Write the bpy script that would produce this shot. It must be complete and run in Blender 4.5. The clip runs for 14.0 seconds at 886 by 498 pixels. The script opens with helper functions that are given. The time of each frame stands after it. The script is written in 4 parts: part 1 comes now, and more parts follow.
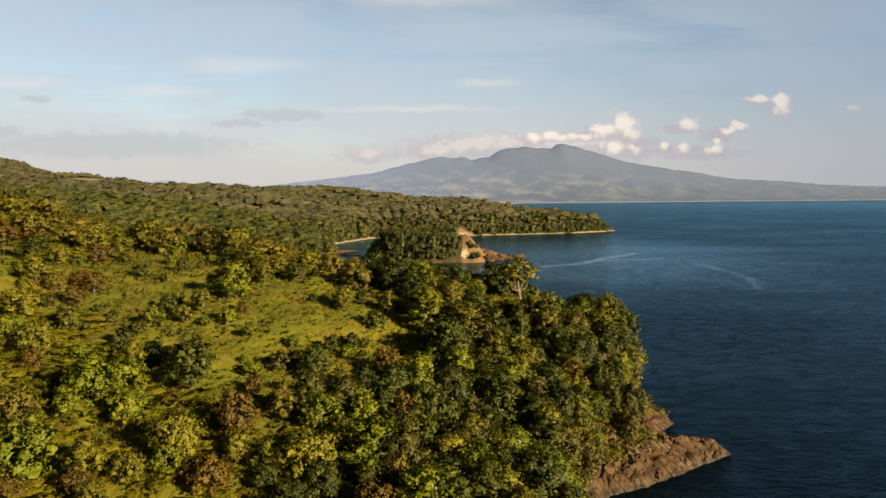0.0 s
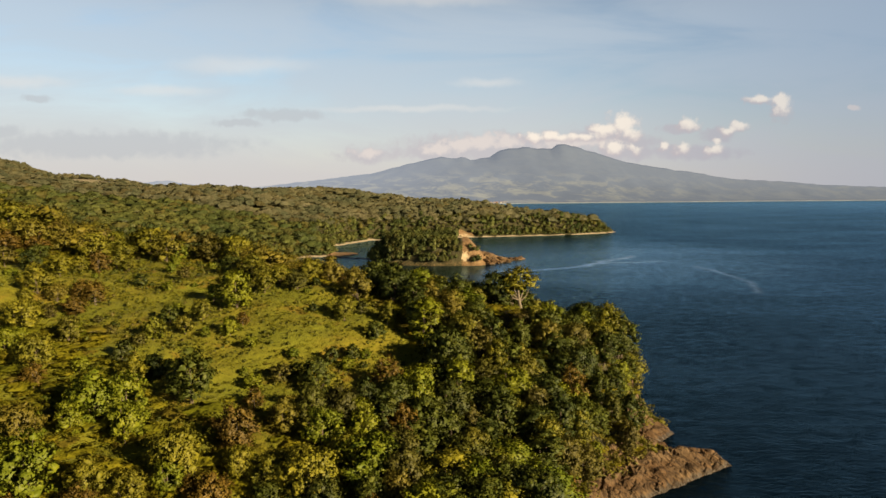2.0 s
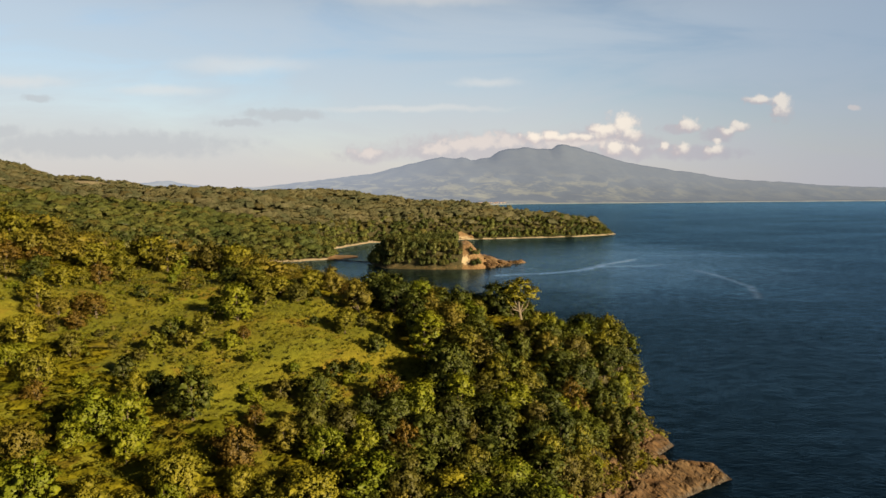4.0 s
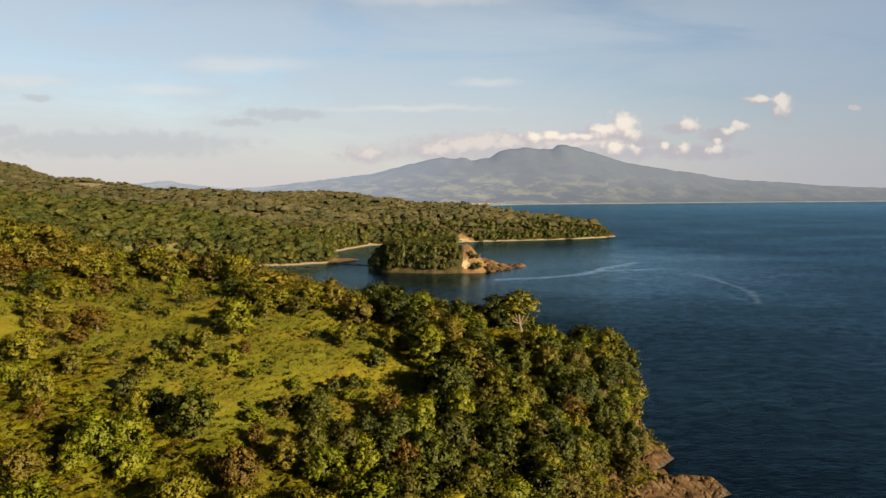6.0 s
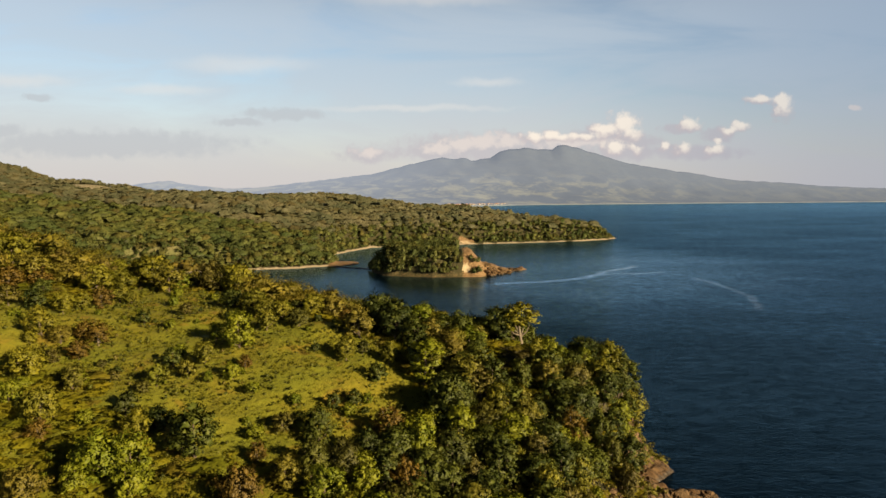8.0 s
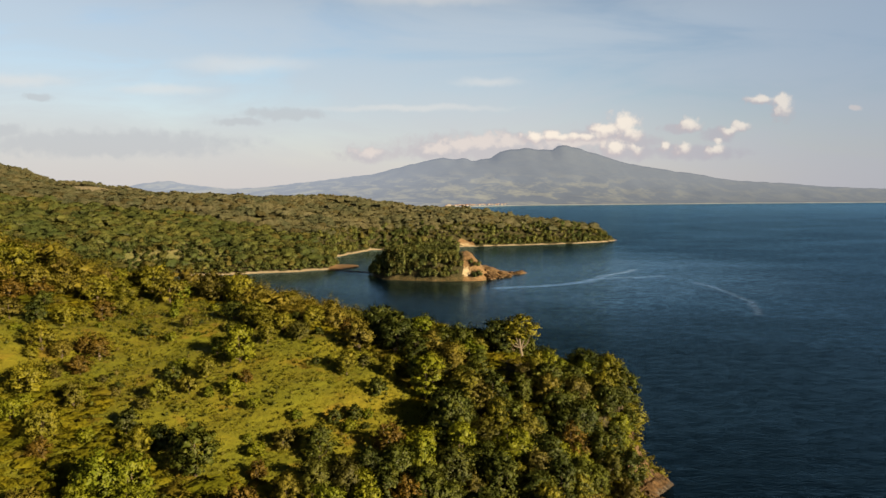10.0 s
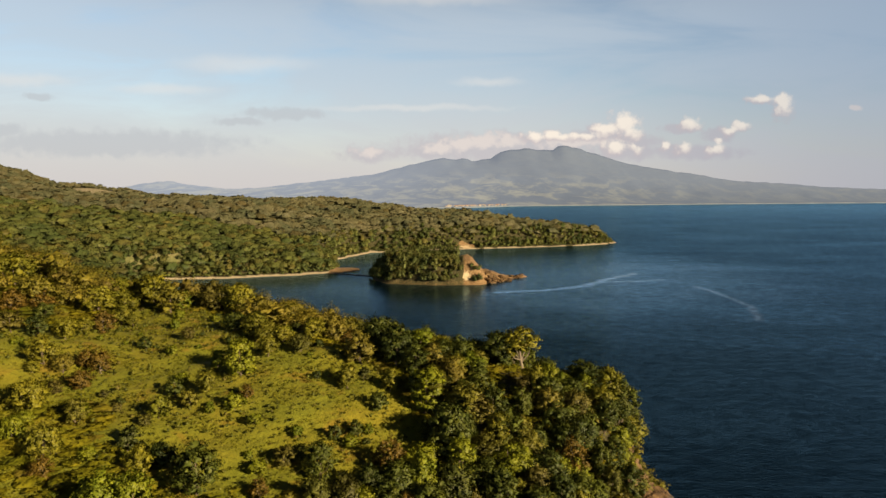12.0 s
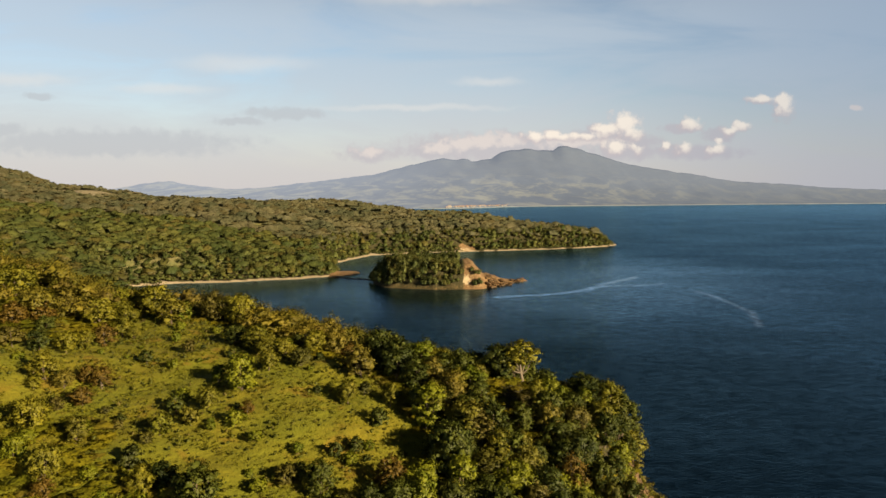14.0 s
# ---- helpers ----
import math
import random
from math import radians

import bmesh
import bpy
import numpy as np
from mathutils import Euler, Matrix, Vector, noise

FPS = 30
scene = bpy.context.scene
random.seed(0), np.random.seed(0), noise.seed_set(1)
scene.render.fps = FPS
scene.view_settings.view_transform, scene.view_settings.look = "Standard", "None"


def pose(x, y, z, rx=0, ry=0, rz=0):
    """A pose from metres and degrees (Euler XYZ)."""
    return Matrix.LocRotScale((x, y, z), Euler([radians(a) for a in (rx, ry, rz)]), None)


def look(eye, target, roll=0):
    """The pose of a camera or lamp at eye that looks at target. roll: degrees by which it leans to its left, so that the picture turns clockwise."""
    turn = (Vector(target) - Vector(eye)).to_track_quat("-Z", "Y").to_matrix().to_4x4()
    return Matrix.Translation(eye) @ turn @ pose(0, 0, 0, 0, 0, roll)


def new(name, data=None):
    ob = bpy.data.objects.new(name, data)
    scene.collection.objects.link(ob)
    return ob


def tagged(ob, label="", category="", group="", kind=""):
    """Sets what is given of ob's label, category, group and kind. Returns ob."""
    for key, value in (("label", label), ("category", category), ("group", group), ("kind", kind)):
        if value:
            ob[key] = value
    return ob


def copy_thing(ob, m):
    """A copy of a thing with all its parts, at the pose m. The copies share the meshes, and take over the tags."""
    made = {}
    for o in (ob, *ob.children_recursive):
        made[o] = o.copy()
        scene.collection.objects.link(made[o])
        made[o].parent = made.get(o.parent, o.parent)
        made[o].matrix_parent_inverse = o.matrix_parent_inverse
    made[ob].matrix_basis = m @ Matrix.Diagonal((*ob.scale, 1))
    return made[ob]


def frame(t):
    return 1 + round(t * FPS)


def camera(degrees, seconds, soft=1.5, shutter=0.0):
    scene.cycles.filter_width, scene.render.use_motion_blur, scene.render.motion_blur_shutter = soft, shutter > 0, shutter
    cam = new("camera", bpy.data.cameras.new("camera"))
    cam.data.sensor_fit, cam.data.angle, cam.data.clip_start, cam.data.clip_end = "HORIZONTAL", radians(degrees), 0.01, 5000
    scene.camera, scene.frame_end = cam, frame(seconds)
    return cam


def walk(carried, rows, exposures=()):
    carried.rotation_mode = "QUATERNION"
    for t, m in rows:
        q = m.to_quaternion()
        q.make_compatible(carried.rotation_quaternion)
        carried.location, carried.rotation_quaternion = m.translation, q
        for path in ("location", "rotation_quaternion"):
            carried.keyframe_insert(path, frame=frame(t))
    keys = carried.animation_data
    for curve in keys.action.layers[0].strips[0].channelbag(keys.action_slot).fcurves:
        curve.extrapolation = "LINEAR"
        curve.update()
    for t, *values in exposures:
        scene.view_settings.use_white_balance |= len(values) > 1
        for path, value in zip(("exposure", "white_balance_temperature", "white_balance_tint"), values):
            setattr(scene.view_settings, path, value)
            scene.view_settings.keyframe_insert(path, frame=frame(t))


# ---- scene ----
cam = camera(68, 14.0)
# seconds, x, y, z, tilt, roll, heading: a slow climb straight up
ROWS = [
    (0, -0.00, 0.00, 50.00, 85.111, 0.058, 0.000),
    (0.5, -0.01, 0.01, 50.48, 85.107, 0.051, 0.005),
    (1, -0.02, 0.01, 51.01, 85.103, 0.043, 0.010),
    (1.5, -0.03, 0.02, 51.58, 85.100, 0.036, 0.015),
    (2, -0.05, 0.03, 52.17, 85.096, 0.029, 0.020),
    (2.5, -0.06, 0.04, 52.79, 85.093, 0.022, 0.025),
    (3, -0.07, 0.05, 53.44, 85.089, 0.014, 0.030),
    (3.5, -0.09, 0.06, 54.14, 85.086, 0.007, 0.035),
    (6, -0.17, 0.10, 57.81, 85.068, -0.029, 0.059),
    (6.5, -0.18, 0.11, 58.52, 85.065, -0.036, 0.064),
    (7, -0.20, 0.12, 59.24, 85.061, -0.044, 0.069),
    (7.5, -0.22, 0.13, 59.96, 85.057, -0.051, 0.074),
    (8, -0.23, 0.14, 60.68, 85.054, -0.058, 0.079),
    (10.5, -0.31, 0.19, 64.39, 85.036, -0.094, 0.104),
    (11, -0.33, 0.20, 65.12, 85.033, -0.102, 0.109),
    (11.5, -0.34, 0.21, 65.86, 85.029, -0.109, 0.114),
    (12, -0.36, 0.22, 66.62, 85.026, -0.116, 0.119),
    (12.5, -0.38, 0.23, 67.39, 85.022, -0.123, 0.124),
    (13, -0.40, 0.24, 68.20, 85.019, -0.131, 0.129),
    (13.5, -0.41, 0.25, 69.02, 85.015, -0.138, 0.133),
    (14, -0.43, 0.27, 69.81, 85.011, -0.145, 0.138),
]
walk(cam, [(t, pose(x, y, z, rx, ry, rz)) for t, x, y, z, rx, ry, rz in ROWS], [(0, 1.25), (14, 1.25)])

# ---- light ----
SUN_HEIGHT, SUN_HEADING = 20, 126  # degrees above the horizon, degrees clockwise from the view's way (+y)
sun_way = Vector((math.cos(radians(SUN_HEIGHT)) * math.sin(radians(SUN_HEADING)),
                  math.cos(radians(SUN_HEIGHT)) * math.cos(radians(SUN_HEADING)), math.sin(radians(SUN_HEIGHT))))
sun = new("sun", bpy.data.lights.new("sun", "SUN"))
sun.data.energy, sun.data.angle, sun.data.color = 5.0, radians(0.6), (1.0, 0.78, 0.44)
sun.matrix_world = look(sun_way * 400, (0, 0, 0))


class Graph:
    """Short way to wire shader nodes."""

    def __init__(self, tree):
        self.tree = tree

    def node(self, kind):
        return self.tree.nodes.new(kind)

    def attribute(self, name):
        n = self.node("ShaderNodeAttribute")
        n.attribute_name = name
        return n.outputs["Fac"]

    def put(self, socket, value):
        if isinstance(value, bpy.types.NodeSocket):
            self.tree.links.new(value, socket)
        else:
            socket.default_value = value

    def math(self, op, a, b=0.0, c=0.0, clamp=False):
        n = self.node("ShaderNodeMath")
        n.operation, n.use_clamp = op, clamp
        for socket, value in zip(n.inputs, (a, b, c)):
            self.put(socket, value)
        return n.outputs[0]

    def vec(self, op, a, b=(0, 0, 0), out=0):
        n = self.node("ShaderNodeVectorMath")
        n.operation = op
        self.put(n.inputs[0], a)
        self.put(n.inputs[1], b)
        return n.outputs[out]

    def ramp(self, v, a, b, lo=0.0, hi=1.0):
        n = self.node("ShaderNodeMapRange")
        n.interpolation_type = "SMOOTHSTEP"
        for socket, value in zip(n.inputs, (v, a, b, lo, hi)):
            self.put(socket, value)
        return n.outputs[0]

    def mix(self, k, a, b, blend="MIX"):
        n = self.node("ShaderNodeMix")
        n.data_type, n.blend_type = "RGBA", blend
        for socket, value in ((n.inputs[0], k), (n.inputs[6], a), (n.inputs[7], b)):
            self.put(socket, value if isinstance(value, (bpy.types.NodeSocket, float, int)) else (*value, 1))
        return n.outputs[2]

    def noise(self, vector, scale, detail=3.0, rough=0.55, out=0, warp=0.0):
        n = self.node("ShaderNodeTexNoise")
        self.put(n.inputs["Vector"], vector)
        n.inputs["Scale"].default_value, n.inputs["Detail"].default_value = scale, detail
        n.inputs["Roughness"].default_value, n.inputs["Distortion"].default_value = rough, warp
        return n.outputs[out]


# sky: clear evening air with thin veils, a grey bank and small heaps of cloud over the mountain
world = bpy.data.worlds.new("sky")
scene.world = world
world.use_nodes = True
world.node_tree.nodes.clear()
g = Graph(world.node_tree)
sky = g.node("ShaderNodeTexSky")
sky.sky_type, sky.sun_disc = "NISHITA", False
sky.sun_elevation, sky.sun_rotation = radians(SUN_HEIGHT), radians(SUN_HEADING)
sky.air_density, sky.dust_density, sky.ozone_density = 1.0, 0.5, 1.0
way = g.node("ShaderNodeTexCoord").outputs["Generated"]
sx = g.node("ShaderNodeSeparateXYZ")
g.put(sx.inputs[0], way)
ahead = g.math("MAXIMUM", sx.outputs[1], 0.05)
flat = g.node("ShaderNodeCombineXYZ")
g.put(flat.inputs[0], g.math("DIVIDE", sx.outputs[0], ahead))
g.put(flat.inputs[1], g.math("DIVIDE", sx.outputs[2], ahead))
flat = flat.outputs[0]
rag = g.vec("SUBTRACT", g.noise(flat, 30, 3, 0.5, 1), (0.5, 0.5, 0.5))
ragged = g.vec("ADD", flat, g.vec("MULTIPLY", rag, (0.022, 0.014, 0)))
# heaps and banks: place across, height (tangents), half width, half height
HEAPS = [(0.266, 0.0985, 0.0245, 0.0180), (0.240, 0.0915, 0.0190, 0.0105), (0.278, 0.0885, 0.0185, 0.0110), (0.256, 0.0648, 0.0181, 0.0086), (0.290, 0.0641, 0.0095, 0.0069),
         (0.207, 0.0841, 0.0275, 0.0060), (0.169, 0.0832, 0.0275, 0.0060), (0.132, 0.0823, 0.0172, 0.0077), (0.368, 0.1029, 0.0155, 0.0086), (0.444, 0.0972, 0.0155, 0.0077),
         (0.428, 0.0913, 0.0138, 0.0060), (0.408, 0.0651, 0.0129, 0.0095), (0.411, 0.0770, 0.0060, 0.0043), (0.359, 0.0667, 0.0112, 0.0103), (0.333, 0.0675, 0.0060, 0.0069),
         (0.507, 0.1258, 0.0155, 0.0189), (0.500, 0.1366, 0.0172, 0.0086), (0.472, 0.1390, 0.0258, 0.0060)]
DIM_HEAPS = [(0.064, 0.0780, 0.0224, 0.0086), (0.096, 0.0746, 0.0206, 0.0086), (0.028, 0.0728, 0.0258, 0.0095), (-0.006, 0.0660, 0.0224, 0.0077), (-0.112, 0.0599, 0.0206, 0.0060),
             (0.190, 0.0765, 0.0516, 0.0069), (0.616, 0.1268, 0.0077, 0.0043)]
BANKS = [(-0.240, 0.117, 0.062, 0.009), (-0.310, 0.105, 0.036, 0.006), (-0.510, 0.072, 0.200, 0.020), (-0.612, 0.141, 0.026, 0.006),
         (-0.670, 0.092, 0.040, 0.011)]
STREAKS = [(0.065, 0.164, 0.060, 0.008), (-0.420, 0.152, 0.090, 0.010), (-0.300, 0.190, 0.120, 0.016), (-0.050, 0.126, 0.170, 0.006),
           (-0.020, 0.285, 0.140, 0.012), (-0.640, 0.165, 0.100, 0.012)]


def covered(spots, grow):
    total = -1.0
    for cx, cy, rx, ry in spots:
        off = g.vec("MULTIPLY", g.vec("SUBTRACT", ragged, (cx, cy, 0)), (1 / (grow * rx), 1 / (grow * ry), 0))
        total = g.math("MAXIMUM", total, g.math("SUBTRACT", 1.0, g.vec("LENGTH", off, out=1)))
    return total


puff = g.noise(flat, 60, 5, 0.52)
front = g.ramp(sx.outputs[1], 0.1, 0.4)
heap = g.math("MULTIPLY", g.ramp(g.math("ADD", covered(HEAPS, 1.35), g.math("ADD", g.math("MULTIPLY", g.math("SUBTRACT", puff, 0.5), 1.9), g.math("MULTIPLY", g.math("SUBTRACT", g.noise(flat, 150, 4, 0.6), 0.5), 0.35))), -0.12, 0.62), front)
SKIRTS = [(0.037, 0.0661, 0.0817, 0.0155), (-0.014, 0.0609, 0.0387, 0.0095), (0.096, 0.0696, 0.0602, 0.0138), (0.165, 0.0748, 0.0602, 0.0103), (0.232, 0.0850, 0.0344, 0.0103),
          (0.275, 0.0750, 0.0344, 0.0120), (0.347, 0.0953, 0.0189, 0.0052), (0.412, 0.0870, 0.0206, 0.0077), (0.378, 0.0600, 0.0516, 0.0077), (0.271, 0.0598, 0.0430, 0.0086),
          (-0.112, 0.0557, 0.0310, 0.0086)]
skirt = g.math("MULTIPLY", g.ramp(g.math("ADD", covered(SKIRTS, 1.45), g.math("MULTIPLY", g.math("SUBTRACT", puff, 0.5), 1.6)), -0.3, 0.5), front)
bank = g.math("MULTIPLY", g.ramp(g.math("ADD", covered(BANKS, 1.35), g.math("MULTIPLY", g.math("SUBTRACT", puff, 0.5), 1.0)), 0.0, 0.55), front)
streak = g.math("MULTIPLY", g.ramp(covered(STREAKS, 1.2), 0.0, 0.9), front)
wide = g.vec("MULTIPLY", flat, (1.0, 4.5, 1.0))
veil = g.math("MULTIPLY", g.ramp(g.noise(wide, 2.6, 5, 0.55, warp=0.6), 0.18, 0.6), g.ramp(sx.outputs[2], 0.25, 0.6, 1.0, 0.0))
low = g.ramp(sx.outputs[2], 0.0, 0.2, 1.0, 0.0)
air = g.mix(1.0, sky.outputs[0], (0.1, 0.1, 0.1), "MULTIPLY")
air = g.mix(g.math("MULTIPLY", veil, 0.66), air, (0.41, 0.455, 0.50))
air = g.mix(g.math("MULTIPLY", low, 0.8), air, (0.47, 0.435, 0.43))
air = g.mix(g.math("MULTIPLY", streak, 0.42), air, (0.60, 0.58, 0.55))
air = g.mix(g.math("MULTIPLY", bank, 0.55), air, (0.375, 0.39, 0.41))
air = g.mix(g.math("MULTIPLY", skirt, 0.8), air, (0.415, 0.39, 0.405))
dim = g.math("MULTIPLY", g.ramp(g.math("ADD", covered(DIM_HEAPS, 1.45), g.math("MULTIPLY", g.math("SUBTRACT", puff, 0.5), 2.2)), -0.1, 0.7), front)
air = g.mix(g.math("MULTIPLY", dim, 0.9), air, (0.575, 0.515, 0.48))
sunny = covered([(cx + 0.2 * rx, cy + 0.45 * ry, rx, ry) for cx, cy, rx, ry in HEAPS], 1.4)
wisp = g.noise(flat, 150, 4, 0.6)
sunny = g.math("ADD", sunny, g.math("ADD", g.math("MULTIPLY", g.math("SUBTRACT", puff, 0.5), 1.1), g.math("MULTIPLY", g.math("SUBTRACT", wisp, 0.5), 0.5)))
glow = g.mix(g.ramp(sunny, -0.05, 0.75), (0.45, 0.40, 0.40), (0.74, 0.655, 0.56))
air = g.mix(g.math("MULTIPLY", heap, 0.95), air, glow)
# dimmed overhead and to the right: lowers fill light and the sea's reflections
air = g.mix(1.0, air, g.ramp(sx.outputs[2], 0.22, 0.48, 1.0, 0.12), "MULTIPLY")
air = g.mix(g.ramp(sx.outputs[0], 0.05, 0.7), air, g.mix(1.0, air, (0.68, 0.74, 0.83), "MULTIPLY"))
back = g.node("ShaderNodeBackground")
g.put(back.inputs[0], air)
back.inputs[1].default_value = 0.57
g.put(g.node("ShaderNodeOutputWorld").inputs[0], back.outputs[0])

# ---- materials ----


def material(name, rough=0.85, spec=0.3):
    m = bpy.data.materials.new(name)
    m.use_nodes = True
    k = Graph(m.node_tree)
    b = m.node_tree.nodes["Principled BSDF"]
    b.inputs["Roughness"].default_value = rough
    b.inputs["Specular IOR Level"].default_value = spec
    return m, k, b


def bump(k, b, height, strength, distance):
    n = k.node("ShaderNodeBump")
    n.inputs["Strength"].default_value, n.inputs["Distance"].default_value = strength, distance
    k.put(n.inputs["Height"], height)
    k.put(b.inputs["Normal"], n.outputs[0])


def place(k):
    return k.node("ShaderNodeNewGeometry").outputs["Position"]


def foliage(name, dark, mid, light, tint="object", through_light=0.18, grain=0.4, speck=0.16):
    """Leaves: three tones mixed leaf by leaf and plant by plant, with light passing through."""
    m = bpy.data.materials.new(name)
    m.use_nodes = True
    m.node_tree.nodes.clear()
    k = Graph(m.node_tree)
    leaf = k.node("ShaderNodeNewGeometry").outputs["Random Per Island"]
    if tint == "object":
        plant = k.node("ShaderNodeObjectInfo").outputs["Random"]
    else:
        plant = k.attribute("tint")
    colour = k.mix(k.ramp(plant, 0.0, 1.0), dark, mid)
    clump = k.noise(place(k), grain, 3, 0.6)
    colour = k.mix(k.math("MULTIPLY", k.ramp(clump, 0.45, 0.72), 0.6), colour, light)
    colour = k.mix(k.math("MULTIPLY", k.ramp(clump, 0.5, 0.28), 0.4), colour, tuple(c * 0.6 for c in dark))
    colour = k.mix(k.math("MULTIPLY", k.ramp(leaf, 0.5, 1.0), speck), colour, light)
    dry = k.math("MULTIPLY", k.ramp(k.math("FRACT", k.math("MULTIPLY", plant, 7.31)), 0.72, 0.95), 0.5)
    colour = k.mix(dry, colour, (0.115, 0.078, 0.019))
    near = tint == "object"
    rough = k.node("ShaderNodeBump")
    rough.inputs["Strength"].default_value, rough.inputs["Distance"].default_value = 1.0, 0.35 if near else 0.9
    k.put(rough.inputs["Height"], k.noise(place(k), 1.5 if near else 0.8, 2, 0.5))
    flat_leaf, lit, gloss = k.node("ShaderNodeBsdfDiffuse"), k.node("ShaderNodeBsdfTranslucent"), k.node("ShaderNodeBsdfGlossy")
    k.put(flat_leaf.inputs[0], colour)
    k.put(lit.inputs[0], k.mix(0.5, colour, (0.12, 0.125, 0.015)))
    gloss.inputs["Roughness"].default_value = 0.55
    k.put(flat_leaf.inputs["Normal"], rough.outputs[0])
    one, two = k.node("ShaderNodeMixShader"), k.node("ShaderNodeMixShader")
    one.inputs[0].default_value, two.inputs[0].default_value = through_light, 0.015
    for n, a, b in ((one, flat_leaf, lit), (two, one, gloss)):
        k.put(n.inputs[1], a.outputs[0])
        k.put(n.inputs[2], b.outputs[0])
    k.put(k.node("ShaderNodeOutputMaterial").inputs[0], two.outputs[0])
    return m


LEAF = foliage("leaves", (0.0282, 0.0409, 0.00808), (0.063, 0.0763, 0.00997), (0.111, 0.113, 0.0133), through_light=0.12)
LEAF_BRIGHT = foliage("bright_leaves", (0.0921, 0.121, 0.00735), (0.154, 0.167, 0.00882), (0.218, 0.215, 0.0132), through_light=0.2)
LEAF_DRY = foliage("dry_leaves", (0.0865, 0.0575, 0.00882), (0.134, 0.0836, 0.0118), (0.197, 0.126, 0.0188))
LEAF_OLIVE = foliage("olive_leaves", (0.0972, 0.0986, 0.00915), (0.155, 0.145, 0.0111), (0.241, 0.208, 0.0169))
LEAF_FAR = foliage("forest_leaves", (0.0726, 0.0795, 0.00909), (0.174, 0.142, 0.0162), (0.231, 0.178, 0.0232), "attribute", 0.28, 0.16, 0.15)
# hill and cove leaves: distance haze mixed into the tones as extra blue-grey
LEAF_HILL_HAZED = foliage("hazed_hill_leaves", (0.109, 0.121, 0.0669), (0.178, 0.168, 0.0891), (0.253, 0.223, 0.131), "attribute", 0.24, 0.025, 0.1)
LEAF_MID_HAZED = foliage("hazed_cove_leaves", (0.0519, 0.0728, 0.0226), (0.106, 0.115, 0.0295), (0.164, 0.158, 0.0434), "attribute", 0.24, 0.05, 0.15)
LEAF_SCRUB = foliage("scrub_leaves", (0.119, 0.127, 0.00735), (0.227, 0.197, 0.0103), (0.293, 0.239, 0.0162), "attribute", 0.45, 0.2, 0.2)
WEEDS = foliage("weed_leaves", (0.039, 0.0468, 0.006), (0.0806, 0.0884, 0.0084), (0.137, 0.13, 0.012), "attribute", 0.14, 0.5, 0.3)
GRASS = foliage("grass_blades", (0.133, 0.139, 0.00629), (0.171, 0.169, 0.00769), (0.206, 0.191, 0.00979), "attribute", 0.45, 0.35)

BARK, k, b = material("bark")
grain = k.noise(place(k), 3.0, 4)
k.put(b.inputs["Base Color"], k.mix(grain, (0.05145, 0.03822, 0.02499), (0.1617, 0.125, 0.0882)))
bump(k, b, grain, 0.6, 0.05)

PALE_BARK, k, b = material("pale_bark")
grain = k.noise(place(k), 3.0, 4)
k.put(b.inputs["Base Color"], k.mix(grain, (0.10, 0.078, 0.058), (0.20, 0.165, 0.13)))
bump(k, b, grain, 0.5, 0.04)

GROUND, k, b = material("ground")
where = place(k)
coarse, fine, grit = k.noise(where, 0.07, 4), k.noise(where, 0.9, 5, 0.65), k.noise(where, 6.0, 3)
green = k.mix(k.ramp(coarse, 0.35, 0.68), (0.115, 0.121, 0.0052), (0.160, 0.137, 0.0074))
green = k.mix(k.math("MULTIPLY", k.ramp(fine, 0.5, 0.75), 0.35), green, (0.085, 0.086, 0.005))
blotch = k.noise(where, 0.28, 3, 0.6)
green = k.mix(k.math("MULTIPLY", k.ramp(blotch, 0.46, 0.6), 0.5), green, (0.098, 0.108, 0.0045))
green = k.mix(k.math("MULTIPLY", k.ramp(k.noise(where, 0.13, 2), 0.56, 0.68), 0.6), green, (0.155, 0.094, 0.009))
soil = k.mix(fine, (0.02205, 0.02352, 0.00735), (0.05513, 0.0441, 0.01837))
stone = k.mix(k.ramp(fine, 0.3, 0.7), (0.105, 0.058, 0.028), (0.235, 0.150, 0.074))
stone = k.mix(k.math("MULTIPLY", k.ramp(grit, 0.5, 0.8), 0.5), stone, (0.06615, 0.0441, 0.0294))
sand = k.mix(fine, (0.235, 0.185, 0.130), (0.370, 0.305, 0.225))


def layer(name):
    a = k.attribute(name)
    return k.ramp(k.math("ADD", a, k.math("MULTIPLY", k.math("SUBTRACT", fine, 0.5), 0.7)), 0.35, 0.65)


meadow = k.mix(k.ramp(coarse, 0.35, 0.65), (0.09923, 0.1029, 0.03528), (0.1507, 0.1323, 0.0588))
meadow = k.mix(k.math("MULTIPLY", k.ramp(blotch, 0.5, 0.65), 0.5), meadow, (0.0588, 0.0735, 0.02499))
green = k.mix(k.attribute("pasture"), green, meadow)
colour = k.mix(layer("grass"), soil, green)
colour = k.mix(layer("rock"), colour, stone)
colour = k.mix(layer("sand"), colour, sand)
colour = k.mix(layer("chalk"), colour, k.mix(fine, (0.3087, 0.2278, 0.1396), (0.4851, 0.3969, 0.2793)))
k.put(b.inputs["Base Color"], colour)
bump(k, b, k.math("ADD", k.math("MULTIPLY", blotch, 2.2), k.math("ADD", fine, k.math("MULTIPLY", grit, 0.35))), 0.9, 0.4)

